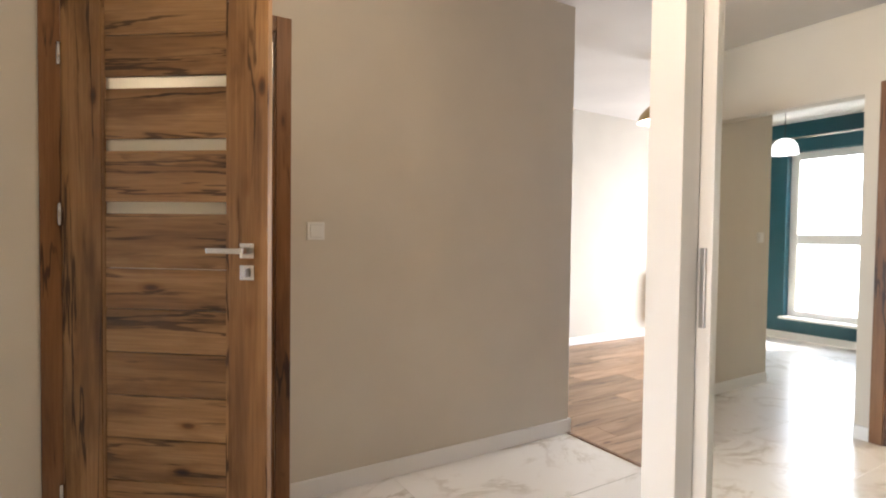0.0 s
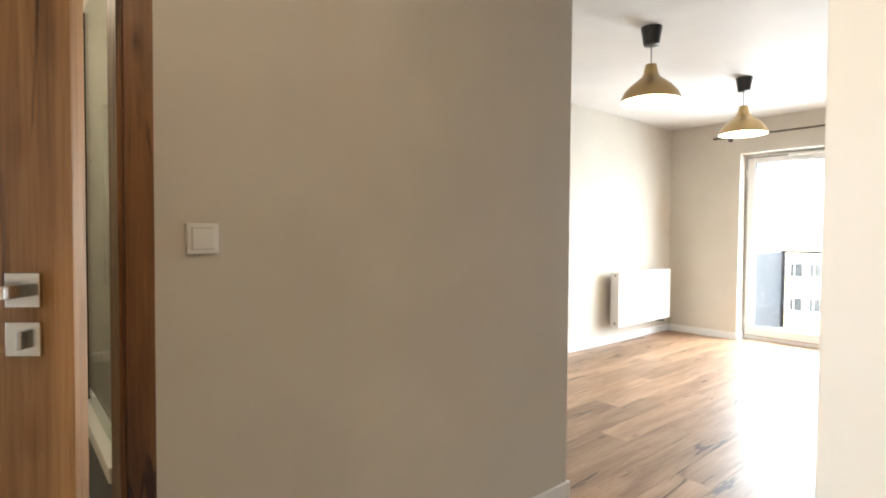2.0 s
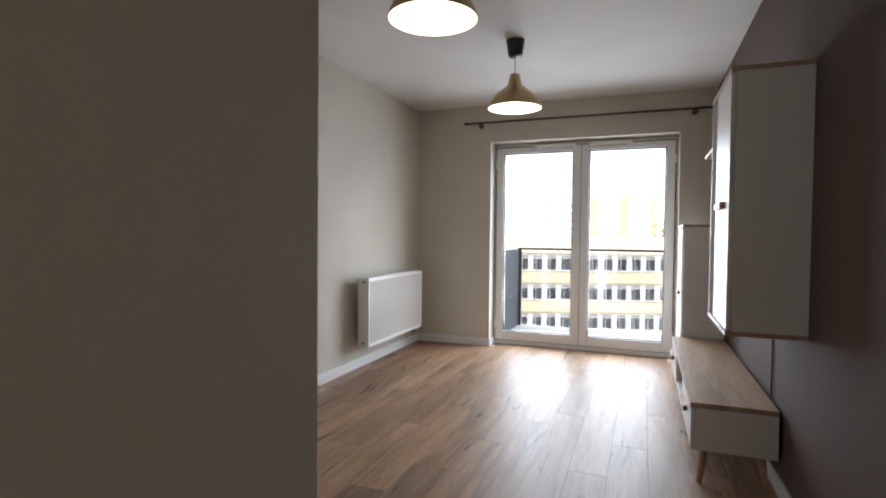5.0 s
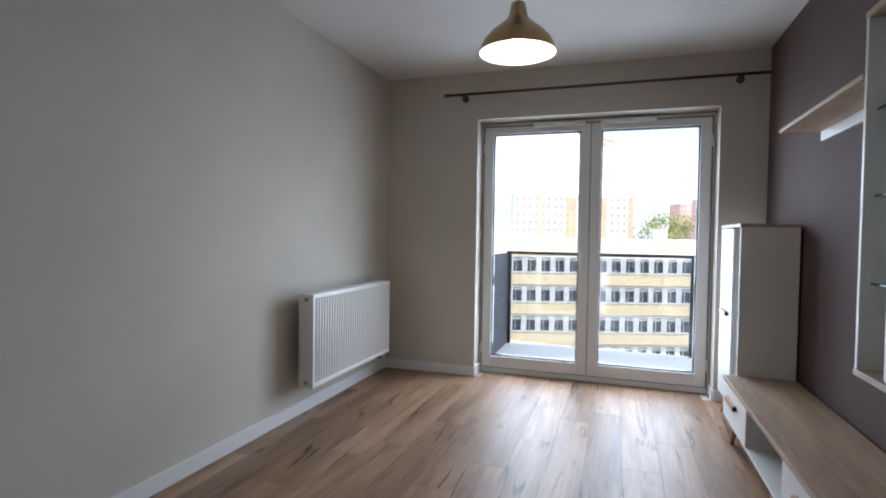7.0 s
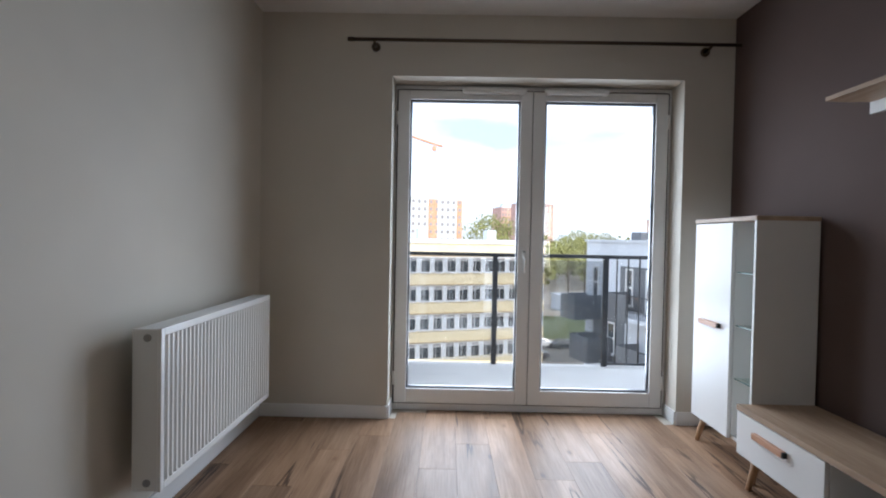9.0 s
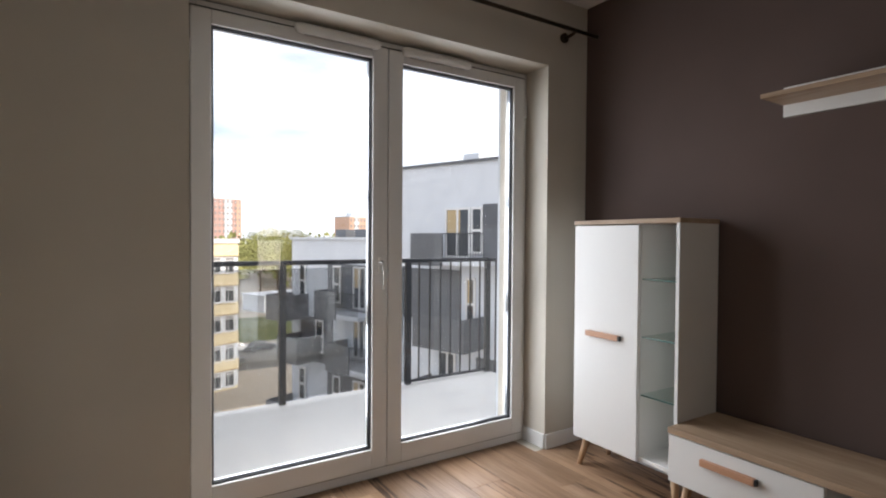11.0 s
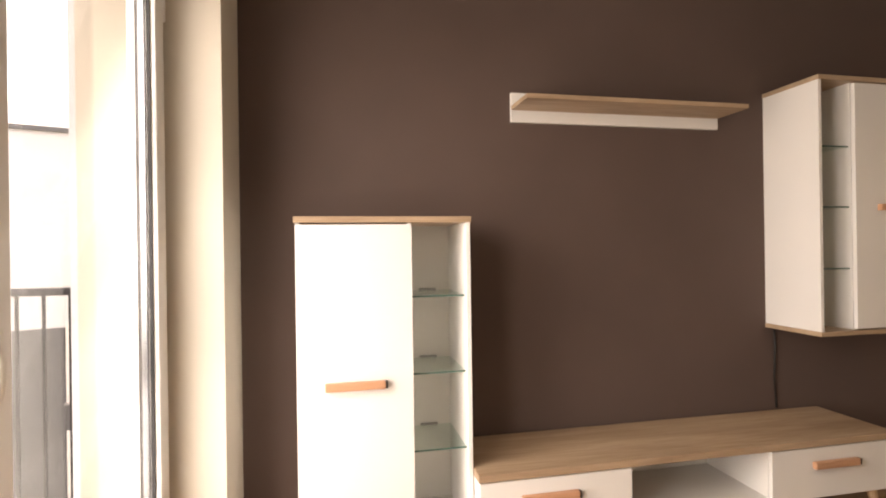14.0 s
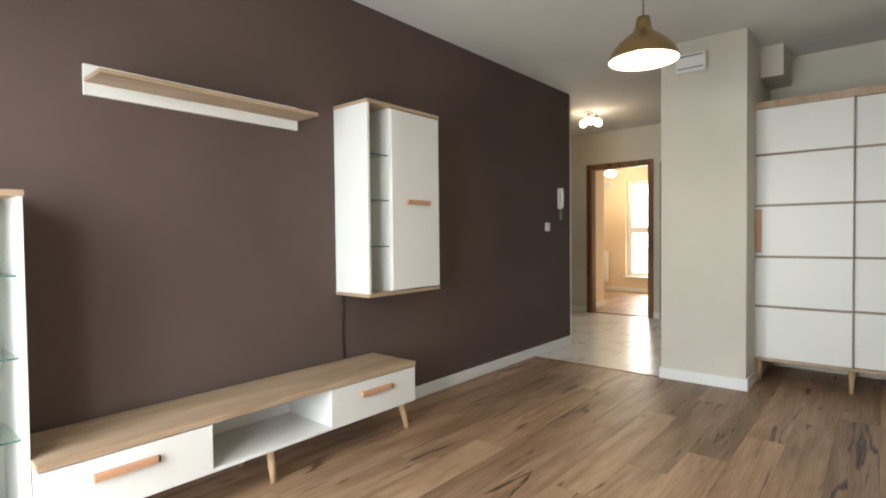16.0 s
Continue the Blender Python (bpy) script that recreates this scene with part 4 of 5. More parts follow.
for k in range(3):
    a = 2 * math.pi * k / 3 + 0.4
    cx, cy = 1.17 + 0.10 * math.cos(a), 1.35 + 0.10 * math.sin(a)
    part("arm", tube([(1.17 + 0.03 * math.cos(a), 1.35 + 0.03 * math.sin(a), H - 0.03), (cx, cy, H - 0.06), (cx, cy, H - 0.08)], 0.008, 10), CHROME, hl)
    part("ball", lathe((cx, cy, H - 0.115), [(0.045 * math.sin(math.pi * j / 12) + 0.0005, 0.045 * math.cos(math.pi * j / 12)) for j in range(13)], 24), OPAL, hl)

# teal room: pendant, curtain rod, radiator
tp = thing("pendant_lamp", (-2.19, 3.24, H), "white dome pendant lamp on a thin black cord", "pendant lamp")
part("shade", lathe((-2.19, 3.24, 2.10), [(0.128, 0.0), (0.127, 0.04), (0.115, 0.095), (0.085, 0.14), (0.045, 0.162), (0.012, 0.166)], 40), OPAL_DIM, tp)
part("cord", tube([(-2.19, 3.24, 2.262), (-2.19, 3.24, H - 0.02)], 0.004, 8), BLACK, tp)
part("ceiling_cup", lathe((-2.19, 3.24, 0), [(0.004, H - 0.05), (0.04, H - 0.045), (0.05, H - 0.001)], 24), BLACK, tp)
tr_ = thing("curtain_rod", (XB + 0.1, 3.2, 2.40), "pale curtain rod above the teal room window", "curtain rod")
part("rod", tube([(XB + 0.09, 2.3, 2.40), (XB + 0.09, 4.2, 2.40)], 0.012, 12), CHROME, tr_)
for y in (2.45, 4.05):
    part("bracket", tube([(XB, y, 2.39), (XB + 0.09, y, 2.40)], 0.01, 10), CHROME, tr_)


def small_radiator(y0, y1, label):
    r = thing("radiator", (XB + 0.1, (y0 + y1) / 2, 0.2), label, "radiator")
    part("panel", boxes([((XB + 0.07, y0, 0.2), (XB + 0.13, y1, 0.8))], 0.004), RADI, r)
    for k in range(int((y1 - y0) / 0.04)):
        part("rib", boxes([((XB + 0.13, y0 + 0.012 + 0.04 * k, 0.23), (XB + 0.137, y0 + 0.034 + 0.04 * k, 0.77))]), RADI, r)
    for yb_ in (y0 + 0.1, y1 - 0.14):
        part("bracket", boxes([((XB, yb_, 0.3), (XB + 0.07, yb_ + 0.04, 0.7))]), RADI, r)


small_radiator(1.95, 2.55, "white panel radiator beside the teal room window")
small_radiator(-0.85, -0.17, "white panel radiator beside the bedroom window")
bv = thing("air_grille", (XB, -0.225, 2.12), "white air vent with slats on the bedroom wall", "vent")
part("housing", boxes([((XB, -0.325, 2.05), (XB + 0.03, -0.125, 2.19))], 0.004), PLASTIC, bv)
for k in range(4):
    part("slat", boxes([((XB + 0.0295, -0.31, 2.066 + 0.03 * k), (XB + 0.036, -0.14, 2.078 + 0.03 * k))], 0.001), GREYP, bv)
bl = thing("ceiling_lamp", (-2.3, 0.17, H), "round lit opal lamp hanging in the bedroom", "ceiling lamp")
part("shade", lathe((-2.3, 0.17, 2.27), [(0.001, -0.075), (0.06, -0.065), (0.10, -0.03), (0.105, 0.0), (0.08, 0.04), (0.02, 0.06)], 32), OPAL, bl)
part("rod", tube([(-2.3, 0.17, 2.32), (-2.3, 0.17, H - 0.001)], 0.008, 10), CHROME, bl)
# bathroom seen through the gap of the ajar door
tub = thing("bathtub", (1.42, 3.7, 0), "white bathtub with a dark tiled front", "bathtub")
part("front", boxes([((1.10, 2.90, 0), (1.14, 4.5, 0.55))]), RENDER_G, tub, "dark tiled front")
part("rim", boxes([((1.085, 2.88, 0.55), (1.15, 4.54, 0.60)), ((1.70, 2.88, 0.55), (1.775, 4.54, 0.60)), ((1.15, 2.88, 0.55), (1.70, 2.94, 0.60)), ((1.15, 4.47, 0.55), (1.70, 4.54, 0.60))], 0.012), RADI, tub)
part("basin", boxes([((1.15, 2.94, 0.12), (1.70, 4.47, 0.16))], 0.02), RADI, tub)
scr = thing("shower_screen", (1.12, 3.4, 0.6), "clear glass shower screen with a black edge profile", "shower screen")
part("pane", boxes([((1.117, 2.95, 0.602), (1.125, 3.6, 2.05))]), SHELFGLASS, scr)
part("edge_profile", boxes([((1.112, 3.6, 0.602), (1.130, 3.615, 2.05))]), BLACK, scr)
sr = thing("shower_rail", (1.5, 4.52, 1.2), "chrome shower rail on the bathroom wall", "shower")
part("rail", tube([(1.30, 4.50, 0.95), (1.30, 4.50, 1.9)], 0.012, 12), CHROME, sr)
for z in (0.95, 1.88):
    part("mount", boxes([((1.285, 4.50, z), (1.315, 4.55, z + 0.03))], 0.002), CHROME, sr)
# ---- balcony ----
bal = thing("balcony", (8.6, 2.3, -0.05), "balcony with pale slab, smoked glass and dark bars", "balcony")
BX, BY0, BY1, RZ = 9.31, 0.93, 3.80, 1.04
part("slab", boxes([((XO + 0.02, BY0 - 0.04, -0.25), (BX + 0.06, BY1 + 0.04, -0.05))], 0.006), SLAB, bal)
part("handrail", boxes([((BX - 0.03, BY0, RZ - 0.035), (BX + 0.03, BY1, RZ))], 0.006), RAILMETAL, bal)
part("handrail", boxes([((XO + 0.02, BY0 - 0.03, RZ - 0.035), (BX - 0.03, BY0 + 0.03, RZ))], 0.006), RAILMETAL, bal)
for y in (BY0, 1.79, 2.87, BY1 - 0.03):
    part("post", boxes([((BX - 0.02, y - 0.025, -0.20), (BX + 0.02, y + 0.025, RZ - 0.035))], 0.003), RAILMETAL, bal)
for y0, y1 in ((1.815, 2.845), (2.895, BY1 - 0.055)):
    g = part("glass_panel", boxes([((BX - 0.004, y0, -0.02), (BX + 0.004, y1, RZ - 0.06))]), RAILGLASS, bal)
    g.visible_shadow = False
y = 1.79 - 0.11
while y > BY0 + 0.05:
    part("bar", boxes([((BX - 0.006, y - 0.006, -0.02), (BX + 0.006, y + 0.006, RZ - 0.035))]), RAILMETAL, bal)
    y -= 0.11
x = BX - 0.13
while x > XO + 0.05:
    part("bar", boxes([((x - 0.006, BY0 - 0.006, -0.02), (x + 0.006, BY0 + 0.006, RZ - 0.035))]), RAILMETAL, bal)
    x -= 0.11
part("bottom_rail", boxes([((BX - 0.012, BY0, -0.035), (BX + 0.012, 1.765, -0.015))]), RAILMETAL, bal)
part("side_screen", boxes([((XO + 0.02, BY1 - 0.02, -0.05), (BX - 0.02, BY1 + 0.02, RZ - 0.02))], 0.003), RENDER_G, bal, "dark grey side screen")

# ---- outside ----
GZ = -16.0
structure("ground", boxes([((-600, -600, GZ - 1), (1500, 900, GZ))]), EARTH, "pale ground and yards", "ground")
V = Vector((0.946, 0.326, 0)).normalized()
R = Vector((0.326, -0.946, 0)).normalized()
ROT = math.atan2(V.y, V.x)


def frame_of(p0):
    """Pose of a building: local x along R (to the right seen from the flat), local y along V (away), z up."""
    m = Matrix.Identity(4)
    m.col[0][:3], m.col[1][:3], m.col[2][:3], m.col[3][:3] = R, V, (0, 0, 1), p0
    return m


# long yellow office block
ob_ = thing("office_block", (0, 0, 0), "long pale yellow office block with rows of windows", "building")
L = 75.0
part("wall", boxes([((-L, 0.25, 0), (0, 13, 16.6))]), RENDER_Y, ob_)
part("parapet", boxes([((-L - 0.1, 0.05, 16.6), (0.1, 13.1, 17.1))]), RENDER_W, ob_)
part("roof_boxes", boxes([((-L + 6 + 9 * k, 4, 17.1), (-L + 7.2 + 9 * k, 5.4, 18.3)) for k in range(8)], 0.05), RENDER_W, ob_)
rows_z = [0.35, 3.65, 6.95, 10.25, 13.55]
for zc in rows_z:
    z0 = zc - 0.3 if zc > 0.5 else zc
    part("spandrel", boxes([((-L, 0.1, z0 + 1.85), (0, 0.25, z0 + 3.1))]), RENDER_Y, ob_)
    part("window_band", boxes([((-L, 0.2, z0), (0, 0.24, z0 + 1.85))]), RENDER_W, ob_)
    part("ledge", boxes([((-L, 0.0, z0 + 1.88), (0.05, 0.2, z0 + 1.98))]), BLIND, ob_, "weathered brown ledge")
    panes = []
    k = 0
    while 0.5 + 1.57 * (k + 1) < L:
        x1 = -0.5 - 1.57 * k
        x0 = x1 - 1.12
        panes.append((x0, x1, z0))
        k += 1
    for x0, x1, zz in panes[:26]:
        w = part("window", boxes([((x0, 0.13, zz + 0.02), (x0 + 0.07, 0.2, zz + 1.8)), ((x1 - 0.07, 0.13, zz + 0.02), (x1, 0.2, zz + 1.8)), ((x0 + 0.07, 0.13, zz + 1.72), (x1 - 0.07, 0.2, zz + 1.8)), ((x0 + 0.07, 0.13, zz + 0.02), (x1 - 0.07, 0.2, zz + 0.10)), ((x0 + 0.07, 0.13, zz + 1.36), (x1 - 0.07, 0.2, zz + 1.44)), ((x0 + 0.36, 0.13, zz + 0.10), (x0 + 0.41, 0.2, zz + 1.36))]), PVC, ob_)
        part("pane", boxes([((x0 + 0.07, 0.18, zz + 0.10), (x1 - 0.07, 0.195, zz + 1.36))]), DARKGLASS, w)
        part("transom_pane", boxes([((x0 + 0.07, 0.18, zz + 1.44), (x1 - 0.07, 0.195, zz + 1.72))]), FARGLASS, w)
        part("window_sill", boxes([((x0 - 0.1, 0.02, zz - 0.06), (x1 + 0.1, 0.2, zz + 0.015))]), RENDER_W, w)
ob_.matrix_basis = frame_of((68.3, -8.6, GZ))


def slab_block(name, label, p0, width, depth, height, storeys, bays, walls, stripes):
    """A far panel block of flats: storeys of windows and coloured upright stripes."""
    t = thing(name, (0, 0, 0), label, "building")
    part("wall", boxes([((0, 0, 0), (width, depth, height))]), walls, t)
    part("roof", boxes([((-0.2, -0.2, height), (width + 0.2, depth + 0.2, height + 0.6)), ((width * 0.3, depth * 0.3, height + 0.6), (width * 0.3 + 4, depth * 0.7, height + 3))]), RENDER_W, t)
    for a, b, m in stripes:
        part("stripe", boxes([((a * width, -0.25, 0), (b * width, 0, height - 0.4))]), m, t)
    sh, bw = height / storeys, width / bays
    for s_ in range(storeys):
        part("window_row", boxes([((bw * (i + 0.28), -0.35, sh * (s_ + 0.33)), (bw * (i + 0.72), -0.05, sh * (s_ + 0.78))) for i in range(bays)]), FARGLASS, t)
    t.matrix_basis = frame_of(p0)
    return t


def at_angle(deg, dist):
    """A place on the ground that lies so many degrees to the left of straight out."""
    return (4.0 + dist * math.cos(radians(deg)), 3.0 + dist * math.sin(radians(deg)), GZ)


slab_block("block_of_flats", "far white block of flats with orange and yellow stripes", at_angle(10.9, 205), 46.6, 14, 33.3, 11, 19, RENDER_W, [(0.175, 0.268, YELLOW), (0.427, 0.519, ORANGE), (0.689, 0.77, ORANGE), (0.95, 1.0, ORANGE)])
slab_block("tower_block", "red and pink tower block of flats", at_angle(-5.7, 330), 10.4, 14, 37.3, 12, 5, BRICKRED, [(0.35, 0.6, PALEORANGE)])
slab_block("tower_block", "pale pink tower block beside the red one", at_angle(-7.9, 300), 20.4, 14, 38.0, 12, 9, BRICKRED, [(0.52, 0.74, RENDER_W), (0.86, 1.0, PALEORANGE)])
for a, w in ((-22.2, 19.5), (-26.7, 10.4)):
    slab_block("block_of_flats", "low orange block of flats on the horizon", at_angle(a, 330), w, 14, 30.6, 8, 7, PALEORANGE, [(0.2, 0.4, RENDER_W)])
# white and grey flats to the side of the yard
EV = thing("apartment_building", (0, 0, 0), "white and dark grey flats with stacked balconies", "building")
part("wall", boxes([((-0.3, 0, 0), (42, 13, 17.15))]), RENDER_W, EV)
part("penthouse_wall", boxes([((8.2, 0.0, 17.15), (42, 10, 20.55))]), RENDER_W, EV)
part("coping", boxes([((8.1, -0.1, 20.55), (42.1, 10.1, 20.67))]), RENDER_G, EV)
part("lower_coping", boxes([((-0.4, -0.1, 17.15), (8.19, 13.1, 17.28))]), RENDER_W, EV)
for k in range(4):
    part("roof_box", boxes([((1.2 + 1.7 * k, 2.0, 17.28), (2.1 + 1.7 * k, 2.8, 17.75))], 0.03), RENDER_G, EV)
part("air_unit", boxes([((11.2, 1.2, 20.67), (12.1, 1.9, 21.2))], 0.05), RENDER_W, EV)
for u in (16.2, 24.0):
    part("vent_outlet", boxes([((u, -0.12, 20.12), (u + 0.35, 0.0, 20.3))], 0.01), RENDER_G, EV)


def grey_field(u0, u1, z0, z1):
    part("grey_field", boxes([((u0, -0.06, z0), (u1, 0.0, z1))]), RENDER_G, EV)


def flat_window(u0, u1, z0, z1, blind=False, split=True):
    w = part("window", boxes([((u0, -0.12, z0), (u0 + 0.08, -0.02, z1)), ((u1 - 0.08, -0.12, z0), (u1, -0.02, z1)), ((u0 + 0.08, -0.12, z0), (u1 - 0.08, -0.02, z0 + 0.09)), ((u0 + 0.08, -0.12, z1 - 0.09), (u1 - 0.08, -0.02, z1))] + ([((u0 + 0.08, -0.11, (z0 + z1) / 2 - 0.05), (u1 - 0.08, -0.02, (z0 + z1) / 2 + 0.05))] if split else [((( u0 + u1) / 2 - 0.05, -0.11, z0 + 0.09), ((u0 + u1) / 2 + 0.05, -0.02, z1 - 0.09))])), PVC, EV)
    part("pane", boxes([((u0 + 0.08, -0.075, z0 + 0.09), (u1 - 0.08, -0.065, z1 - 0.09))]), DARKGLASS, w)
    if blind:
        part("blind", boxes([((u0 + 0.10, -0.09, (z0 + z1) / 2), ((u0 * 0.4 + u1 * 0.6), -0.08, z1 - 0.1))]), BLIND, w)
    part("window_sill", boxes([((u0 - 0.05, -0.2, z0 - 0.05), (u1 + 0.05, -0.02, z0))]), ALU, w)


def flat_balcony(u0, u1, z, depth=1.35, solid_to=1.0, solid_from=0.0, skirt=0.28):
    """A slab with a dark solid parapet over part of its front, bars over the rest."""
    b = part("balcony", boxes([((u0, -depth, z - 0.22), (u1, 0, z))], 0.01), RENDER_W, EV)
    ua, us = u0 + (u1 - u0) * solid_from, u0 + (u1 - u0) * solid_to
    part("parapet", boxes([((ua, -depth - 0.06, z - skirt), (us, -depth, z + 1.12))]), RENDER_G, b)
    for r0, r1 in ((u0, ua), (us, u1)):
        if r1 - r0 > 0.15:
            n_ = int((r1 - r0) / 0.13)
            part("railing", boxes([((r0, -depth - 0.03, z + 1.07), (r1, -depth + 0.01, z + 1.12))] + [((r0 + 0.13 * i, -depth - 0.02, z), (r0 + 0.13 * i + 0.025, -depth, z + 1.07)) for i in range(n_ + 1)]), RAILMETAL, b)
    if solid_from == 0.0:
        part("parapet_side", boxes([((u0 - 0.06, -depth - 0.06, z - skirt), (u0, 0, z + 1.12))]), RENDER_G, b)
    if solid_to > 0.9:
        part("parapet_side", boxes([((u1, -depth - 0.06, z - skirt), (u1 + 0.06, 0, z + 1.12))]), RENDER_G, b)


# top storey
grey_field(13.2, 18.2, 16.2, 18.72)
flat_window(11.2, 12.55, 16.4, 18.6, True, False)
flat_window(12.62, 13.2, 16.6, 18.6, False)
flat_window(14.3, 14.9, 16.6, 18.6, True)
flat_window(15.6, 16.1, 16.6, 18.6, True)
flat_window(18.25, 20.0, 16.4, 18.7, True, False)
flat_balcony(10.3, 14.1, 16.35, 1.3, 0.45)
flat_balcony(16.2, 20.7, 16.2, 1.3, 0.99, 0.0, 0.7)
grey_field(20.2, 27.0, 0.5, 15.2)
# storeys below: dark bands and white ones take turns
for k in range(5):
    z = 13.45 - 2.97 * k
    dark_band = k % 2 == 0
    if dark_band:
        grey_field(3.0, 12.0, z + 0.05, z + 2.4)
        grey_field(16.2, 18.2, z - 0.6, z + 1.55)
        flat_window(3.5, 4.1, z + 0.3, z + 2.3)
        flat_window(5.1, 6.05, z + 0.1, z + 2.3, True, False)
        flat_window(7.3, 8.2, z + 0.2, z + 2.25)
        flat_window(12.35, 12.85, z - 0.2, z + 2.1, True)
        flat_window(14.3, 14.9, z - 0.3, z + 2.05, True)
        flat_window(15.65, 16.15, z - 0.4, z + 2.05, k == 0)
        flat_window(18.3, 19.2, z - 0.7, z + 1.55, True, False)
        flat_balcony(3.7, 6.9, z - 0.05, 1.4, 0.5)
        flat_balcony(9.7, 13.2, z - 0.65, 1.4, 1.0, 0.22)
        flat_balcony(17.2, 20.6, z - 1.0, 1.3, 0.99, 0.0, 0.6)
        flat_window(0.5, 1.1, z + 0.4, z + 2.3)
        flat_balcony(-0.2, 1.2, z - 0.5, 1.7, 0.98)
    else:
        grey_field(12.9, 16.6, z - 0.75, z + 1.65)
        grey_field(0.6, 3.4, z - 0.2, z + 2.3)
        flat_window(5.1, 6.0, z + 0.5, z + 2.65, True, False)
        flat_window(7.3, 8.2, z + 0.2, z + 2.4)
        flat_window(2.0, 2.7, z + 0.4, z + 2.2)
        flat_window(10.9, 11.8, z - 0.4, z + 1.7, False, False)
        flat_window(14.3, 14.9, z - 0.5, z + 1.5, k == 1)
        flat_balcony(4.6, 7.9, z + 0.3, 1.4, 0.52)
        flat_balcony(10.4, 13.0, z - 0.6, 1.4, 0.98)
        flat_balcony(0.7, 2.4, z + 0.25, 1.6, 0.98)
        flat_balcony(17.2, 20.6, z - 0.9, 1.3, 0.99)
    flat_window(22.5, 23.8, z - 0.3, z + 1.9, False, False)
mE = Matrix.Identity(4)
mE.col[0][:3], mE.col[1][:3], mE.col[3][:3] = -V, R, (35.7, -5.2, GZ)
EV.matrix_basis = mE

# yard: roadway, grass, low building, parked cars
structure("road", boxes([((20, -3.5, GZ), (260, 4.0, GZ + 0.03)), ((76, -40, GZ + 0.004), (92, -3.6, GZ + 0.034))]), ASPHALT, "grey asphalt yard road", "road")
structure("ground_lawn", boxes([((95, -30, GZ), (122, -6, GZ + 0.12))], 0.02), GRASS, "strip of grass beside the road", "lawn")
sh_ = thing("storage_building", (0, 0, 0), "low white storage building with flat roof", "building")
part("wall", boxes([((0, 0, 0), (14, 9, 3.6))]), RENDER_W, sh_)
part("roof", boxes([((-0.3, -0.3, 3.6), (14.3, 9.3, 3.95))]), RENDER_W, sh_)
for k in range(4):
    part("door", boxes([((1 + 3.2 * k, -0.08, 0), (3.4 + 3.2 * k, 0, 2.6))]), RENDER_G, sh_)
sh_.matrix_basis = frame_of((128, -26, GZ))


def parked_car(x, y, turn_, paint_, label):
    c = thing("car", (0, 0, 0), label, "car", "parked cars")
    prof_ = [(-2.1, 0.35), (-2.1, 0.75), (-1.9, 0.9), (-1.2, 0.98), (-0.65, 1.42), (0.9, 1.45), (1.6, 1.0), (2.05, 0.9), (2.1, 0.35)]
    bm = bmesh.new()
    sides_ = [[bm.verts.new((px, s_ * (0.85 if pz < 1.2 else 0.68), pz)) for px, pz in prof_] for s_ in (-1, 1)]
    bm.faces.new(sides_[0])
    bm.faces.new(sides_[1][::-1])
    for i in range(len(prof_)):
        j = (i + 1) % len(prof_)
        bm.faces.new((sides_[0][i], sides_[1][i], sides_[1][j], sides_[0][j]))
    bmesh.ops.recalc_face_normals(bm, faces=bm.faces[:])
    body = part("body", bm, paint_, c)
    for s_ in (-1, 1):
        part("side_window", boxes([((-0.55, s_ * 0.79 - 0.02, 1.02), (1.2, s_ * 0.79 + 0.02, 1.32))]), DARKGLASS, body)
        for px in (-1.3, 1.3):
            part("wheel", tube([(px, s_ * 0.66, 0.32), (px, s_ * 0.88, 0.32)], 0.32, 16), BLACK, c)
    c.matrix_basis = pose(x, y, GZ + 0.034, 0, 0, turn_)


CARS = [mat("grey_car_paint", (0.10, 0.10, 0.11), 0.25, 0.3), mat("white_car_paint", (0.7, 0.7, 0.7), 0.25), mat("dark_car_paint", (0.02, 0.025, 0.03), 0.25)]
for i, (x, y, a) in enumerate(((88, -8.5, 100), (88.2, -12, 98), (87.6, -15.6, 101), (80, -9.5, 95), (80, -20, 95), (62, -1.5, 8), (105, -1.8, 4))):
    parked_car(x, y, a, CARS[i % 3], ("dark grey", "white", "black")[i % 3] + " parked car on the asphalt yard")

# tower crane far behind the blocks
tc_ = thing("tower_crane", (0, 0, 0), "orange tower crane far behind the flats", "crane")
# mast coloured pale to imitate how the bright sky washes it out
part("mast", boxes([((-0.8, -0.8, 0), (-0.5, -0.5, 92)), ((0.5, -0.8, 0), (0.8, -0.5, 92)), ((-0.8, 0.5, 0), (-0.5, 0.8, 92)), ((0.5, 0.5, 0), (0.8, 0.8, 92))] + [((-0.8, -0.8, 3 * k), (0.8, 0.8, 3 * k + 0.2)) for k in range(31)]), RENDER_W, tc_)
part("jib", tube([(-28, 0, 99), (0, 0, 92), (6, 0, 91)], 1.0, 4), ORANGE, tc_)
part("cab", boxes([((-2.4, -1.2, 87), (0.6, 1.2, 90.5))], 0.1), ORANGE, tc_)
tc_.matrix_basis = frame_of(at_angle(1.6, 420))


# trees
def leaf_cloud(bm, centre, radii, count, size, rng_):
    for _ in range(count):
        d = Vector((rng_.gauss(0, 1), rng_.gauss(0, 1), rng_.gauss(0, 1))).normalized() * (rng_.random() ** 0.4)
        p = Vector(centre) + Vector((d.x * radii[0], d.y * radii[1], d.z * radii[2]))
        a = Vector((rng_.gauss(0, 1), rng_.gauss(0, 1), rng_.gauss(0, 1))).normalized() * size * rng_.uniform(0.6, 1.3)
        b = a.orthogonal().normalized() * size * rng_.uniform(0.5, 1.0)
        bm.faces.new([bm.verts.new(q) for q in (p - a, p - b, p + a, p + b)])


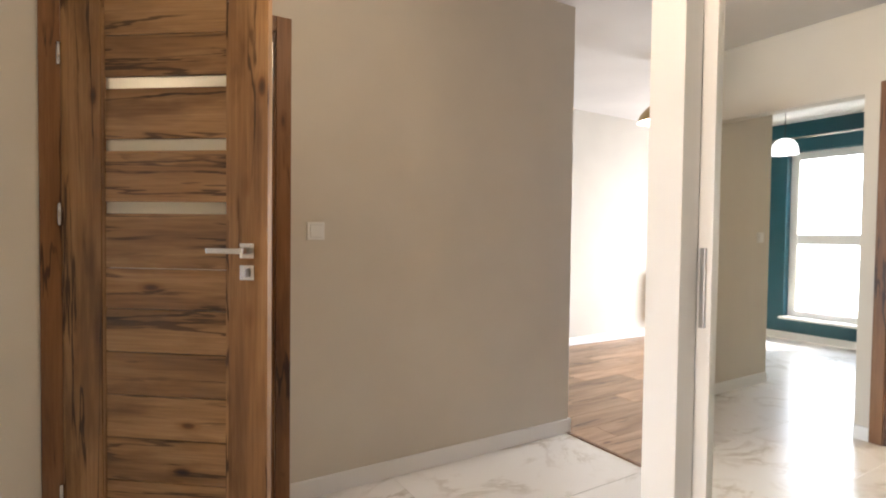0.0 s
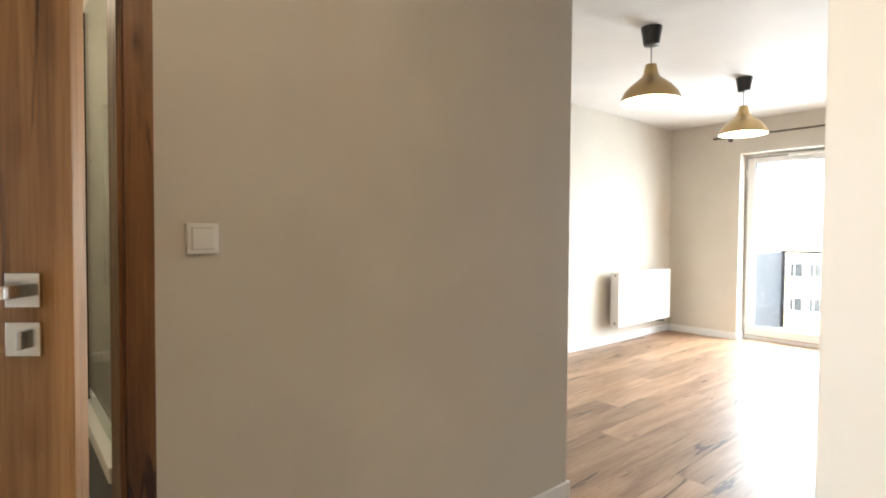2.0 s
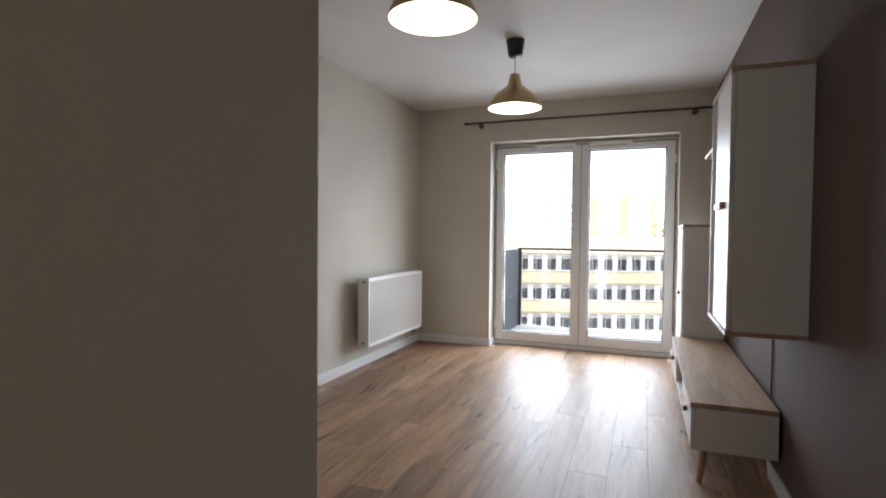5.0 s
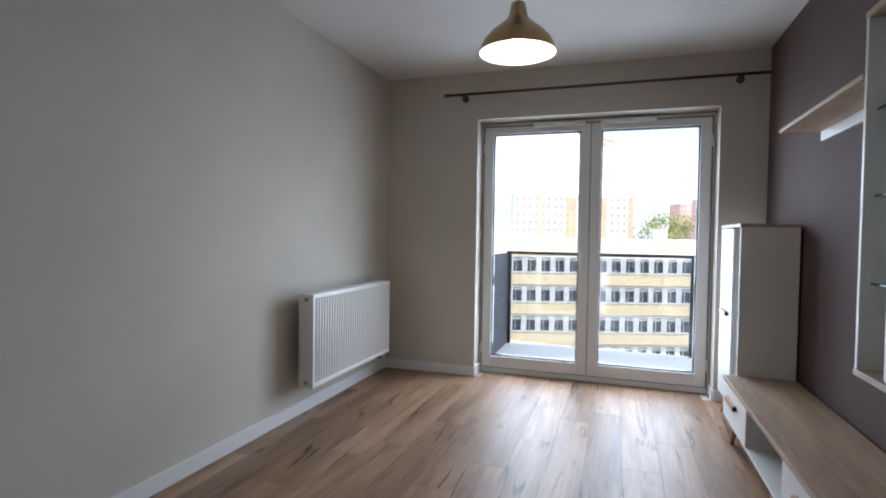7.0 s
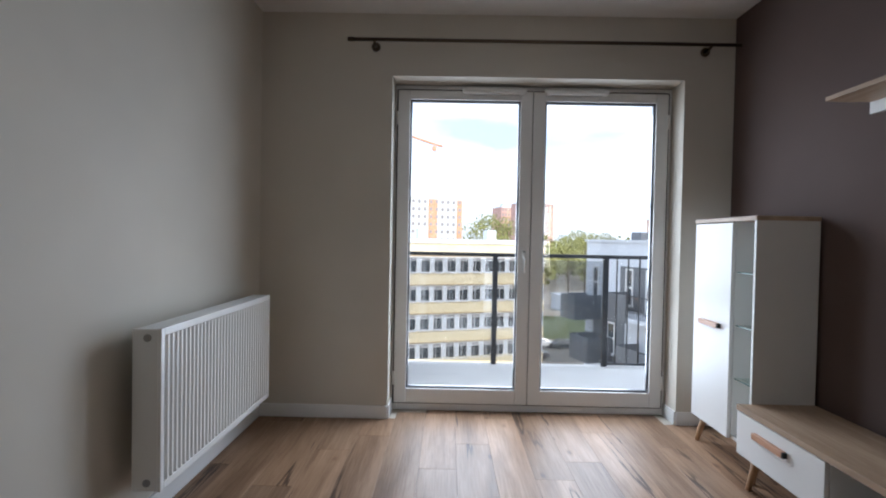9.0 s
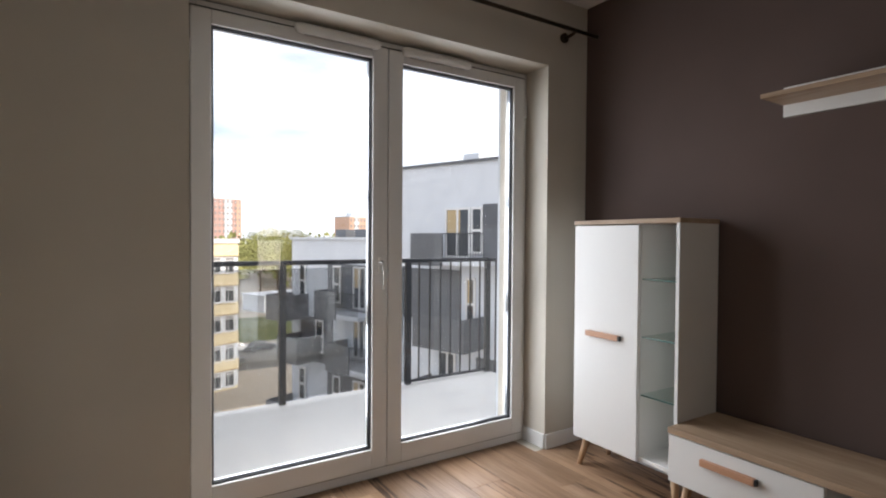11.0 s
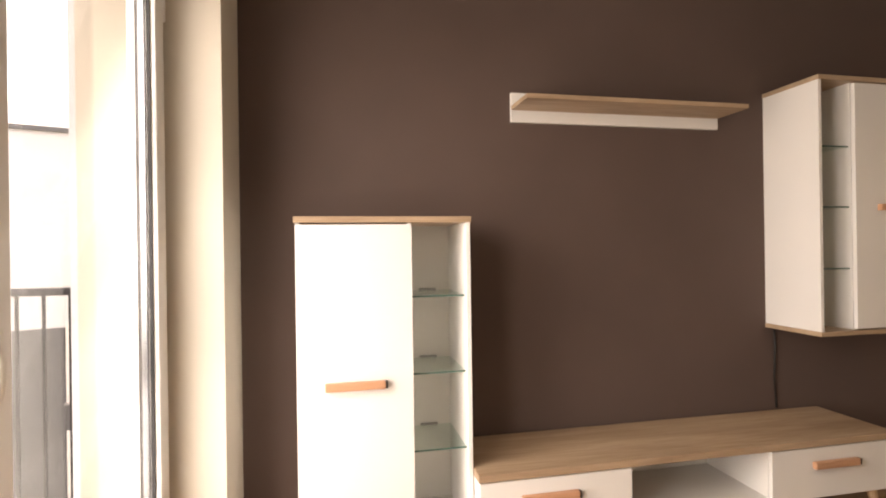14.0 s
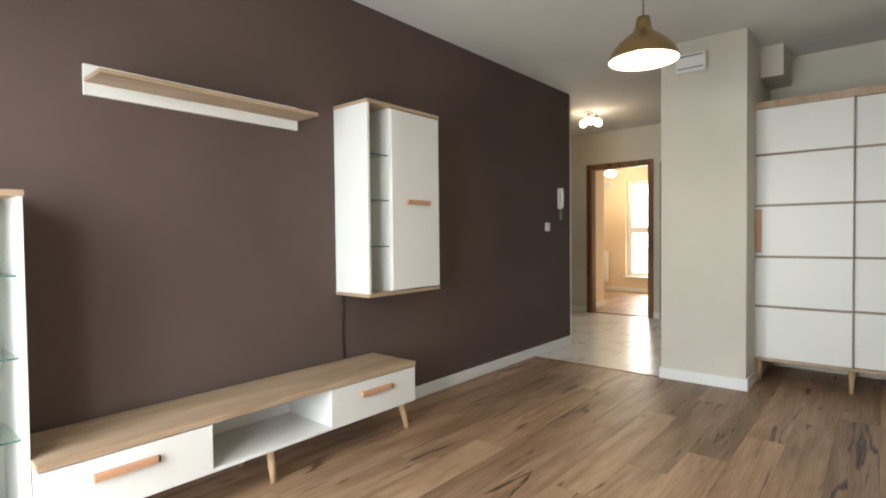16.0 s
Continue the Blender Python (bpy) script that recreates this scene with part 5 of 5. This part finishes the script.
def tree(seed, height):
    g = random.Random(seed)
    t = thing("tree", (0, 0, 0), "leafy spring tree with a pale green crown", "tree", "yard trees")
    part("trunk", tube([(0, 0, 0), (0.1, 0.05, height * 0.3), (0.0, 0.2, height * 0.6), (0.2, 0.1, height * 0.85)], [0.28, 0.22, 0.14, 0.04], 10), BARK, t)
    bm = bmesh.new()
    for k in range(9):
        a = k * 2.4
        z = height * (0.45 + 0.05 * k)
        r = height * (0.30 - 0.02 * k)
        tip = (r * math.cos(a), r * math.sin(a), z + height * 0.08)
        part("limb", tube([(0.05, 0.1, z - height * 0.12), (tip[0] * 0.5, tip[1] * 0.5, z - height * 0.02), tip], [0.09, 0.06, 0.02], 6), BARK, t)
        leaf_cloud(bm, tip, (height * 0.13, height * 0.13, height * 0.11), 260, 0.26, g)
    leaf_cloud(bm, (0, 0, height * 0.85), (height * 0.15, height * 0.15, height * 0.16), 380, 0.26, g)
    part("crown", bm, LEAF, t)
    return t


t1 = tree(3, 22.5)
t1.matrix_basis = pose(*at_angle(-4.6, 116))
for i, (a, d, s_) in enumerate(((-12.9, 150, 0.82), (-14.6, 170, 0.9), (-17.0, 160, 0.86))):
    q = at_angle(a, d)
    copy_thing(t1, pose(q[0], q[1], GZ, 0, 0, 50 * i) @ Matrix.Scale(s_, 4))
gw = random.Random(8)
bm = bmesh.new()
for k in range(150):
    a, d = gw.uniform(-34, -9), gw.uniform(180, 320)
    q = at_angle(a, d)
    hgt = gw.uniform(13, 19)
    leaf_cloud(bm, (q[0], q[1], GZ + hgt * 0.55), (6, 6, hgt * 0.5), 70, 1.1, gw)
tagged(mesh_object("far_wood", bm, LEAF), "far belt of pale green spring trees", "trees", "", "stuff")
# ---- floor pieces ----
def piece_mesh(name, sx, sy, h, bev, material):
    bm = boxes([((0, 0, -h), (sx, sy, 0))])
    top = [v for v in bm.verts if v.co.z > -h / 2]
    cx, cy = sx / 2, sy / 2
    # a small chamfer all round the top edge
    bmesh.ops.inset_region(bm, faces=[f for f in bm.faces if f.normal.z > 0.9], thickness=bev, depth=0)
    for v in top:
        v.co.z -= bev * 0.7
    me = bpy.data.meshes.new(name)
    bm.to_mesh(me)
    bm.free()
    me.materials.append(material)
    return me


PW, PL = 0.193, 1.285
plank_cache = {}


def plank(x0, x1, y0, y1):
    key = (round(x1 - x0, 3), round(y1 - y0, 3))
    if key not in plank_cache:
        plank_cache[key] = piece_mesh("plank", key[0] - 0.0007, key[1] - 0.0007, 0.011, 0.0007, PLANK)
    ob = new("plank", plank_cache[key])
    ob.location = (x0, y0, 0)
    ob.parent = floor_wood


rng = random.Random(5)
y, row = YD, 0
offsets = [0.0, 0.43, 0.86, 0.21, 0.64, 1.07]
while y < YL - 0.01:
    y1 = min(y + PW, YL)
    xs = XH + 0.002 if y < 3.2 else 1.90
    x = xs - offsets[row % 6]
    while x < XW + 0.1:
        a, b = max(x, xs), min(x + PL, 7.735 if 1.8 < y < 3.6 else XW)
        if b - a > 0.03:
            plank(a, b, y, y1)
        x += PL
    y, row = y1, row + 1

tile_mesh = {}
TX, TY = 1.19, 0.595
x = XH - 0.014
while x > XB + 0.01:
    x0 = max(x - TX, XB)
    y = YH - 0.0
    ys = []
    yy = YH
    while yy > -1.7:
        ys.append((max(yy - TY, -1.7), yy))
        yy -= TY
    if x0 < -0.3:
        yy = YH
        while yy < 5.1:
            ys.append((yy, min(yy + TY, 5.1)))
            yy += TY
    for a, b in ys:
        key = (round(x - x0, 3), round(b - a, 3))
        if key[0] < 0.03 or key[1] < 0.03:
            continue
        if key not in tile_mesh:
            tile_mesh[key] = piece_mesh("tile", key[0] - 0.002, key[1] - 0.002, 0.007, 0.001, MARBLE)
        t = new("tile", tile_mesh[key])
        t.location = (x0, a, 0)
        t.parent = floor_tile
    x = x0
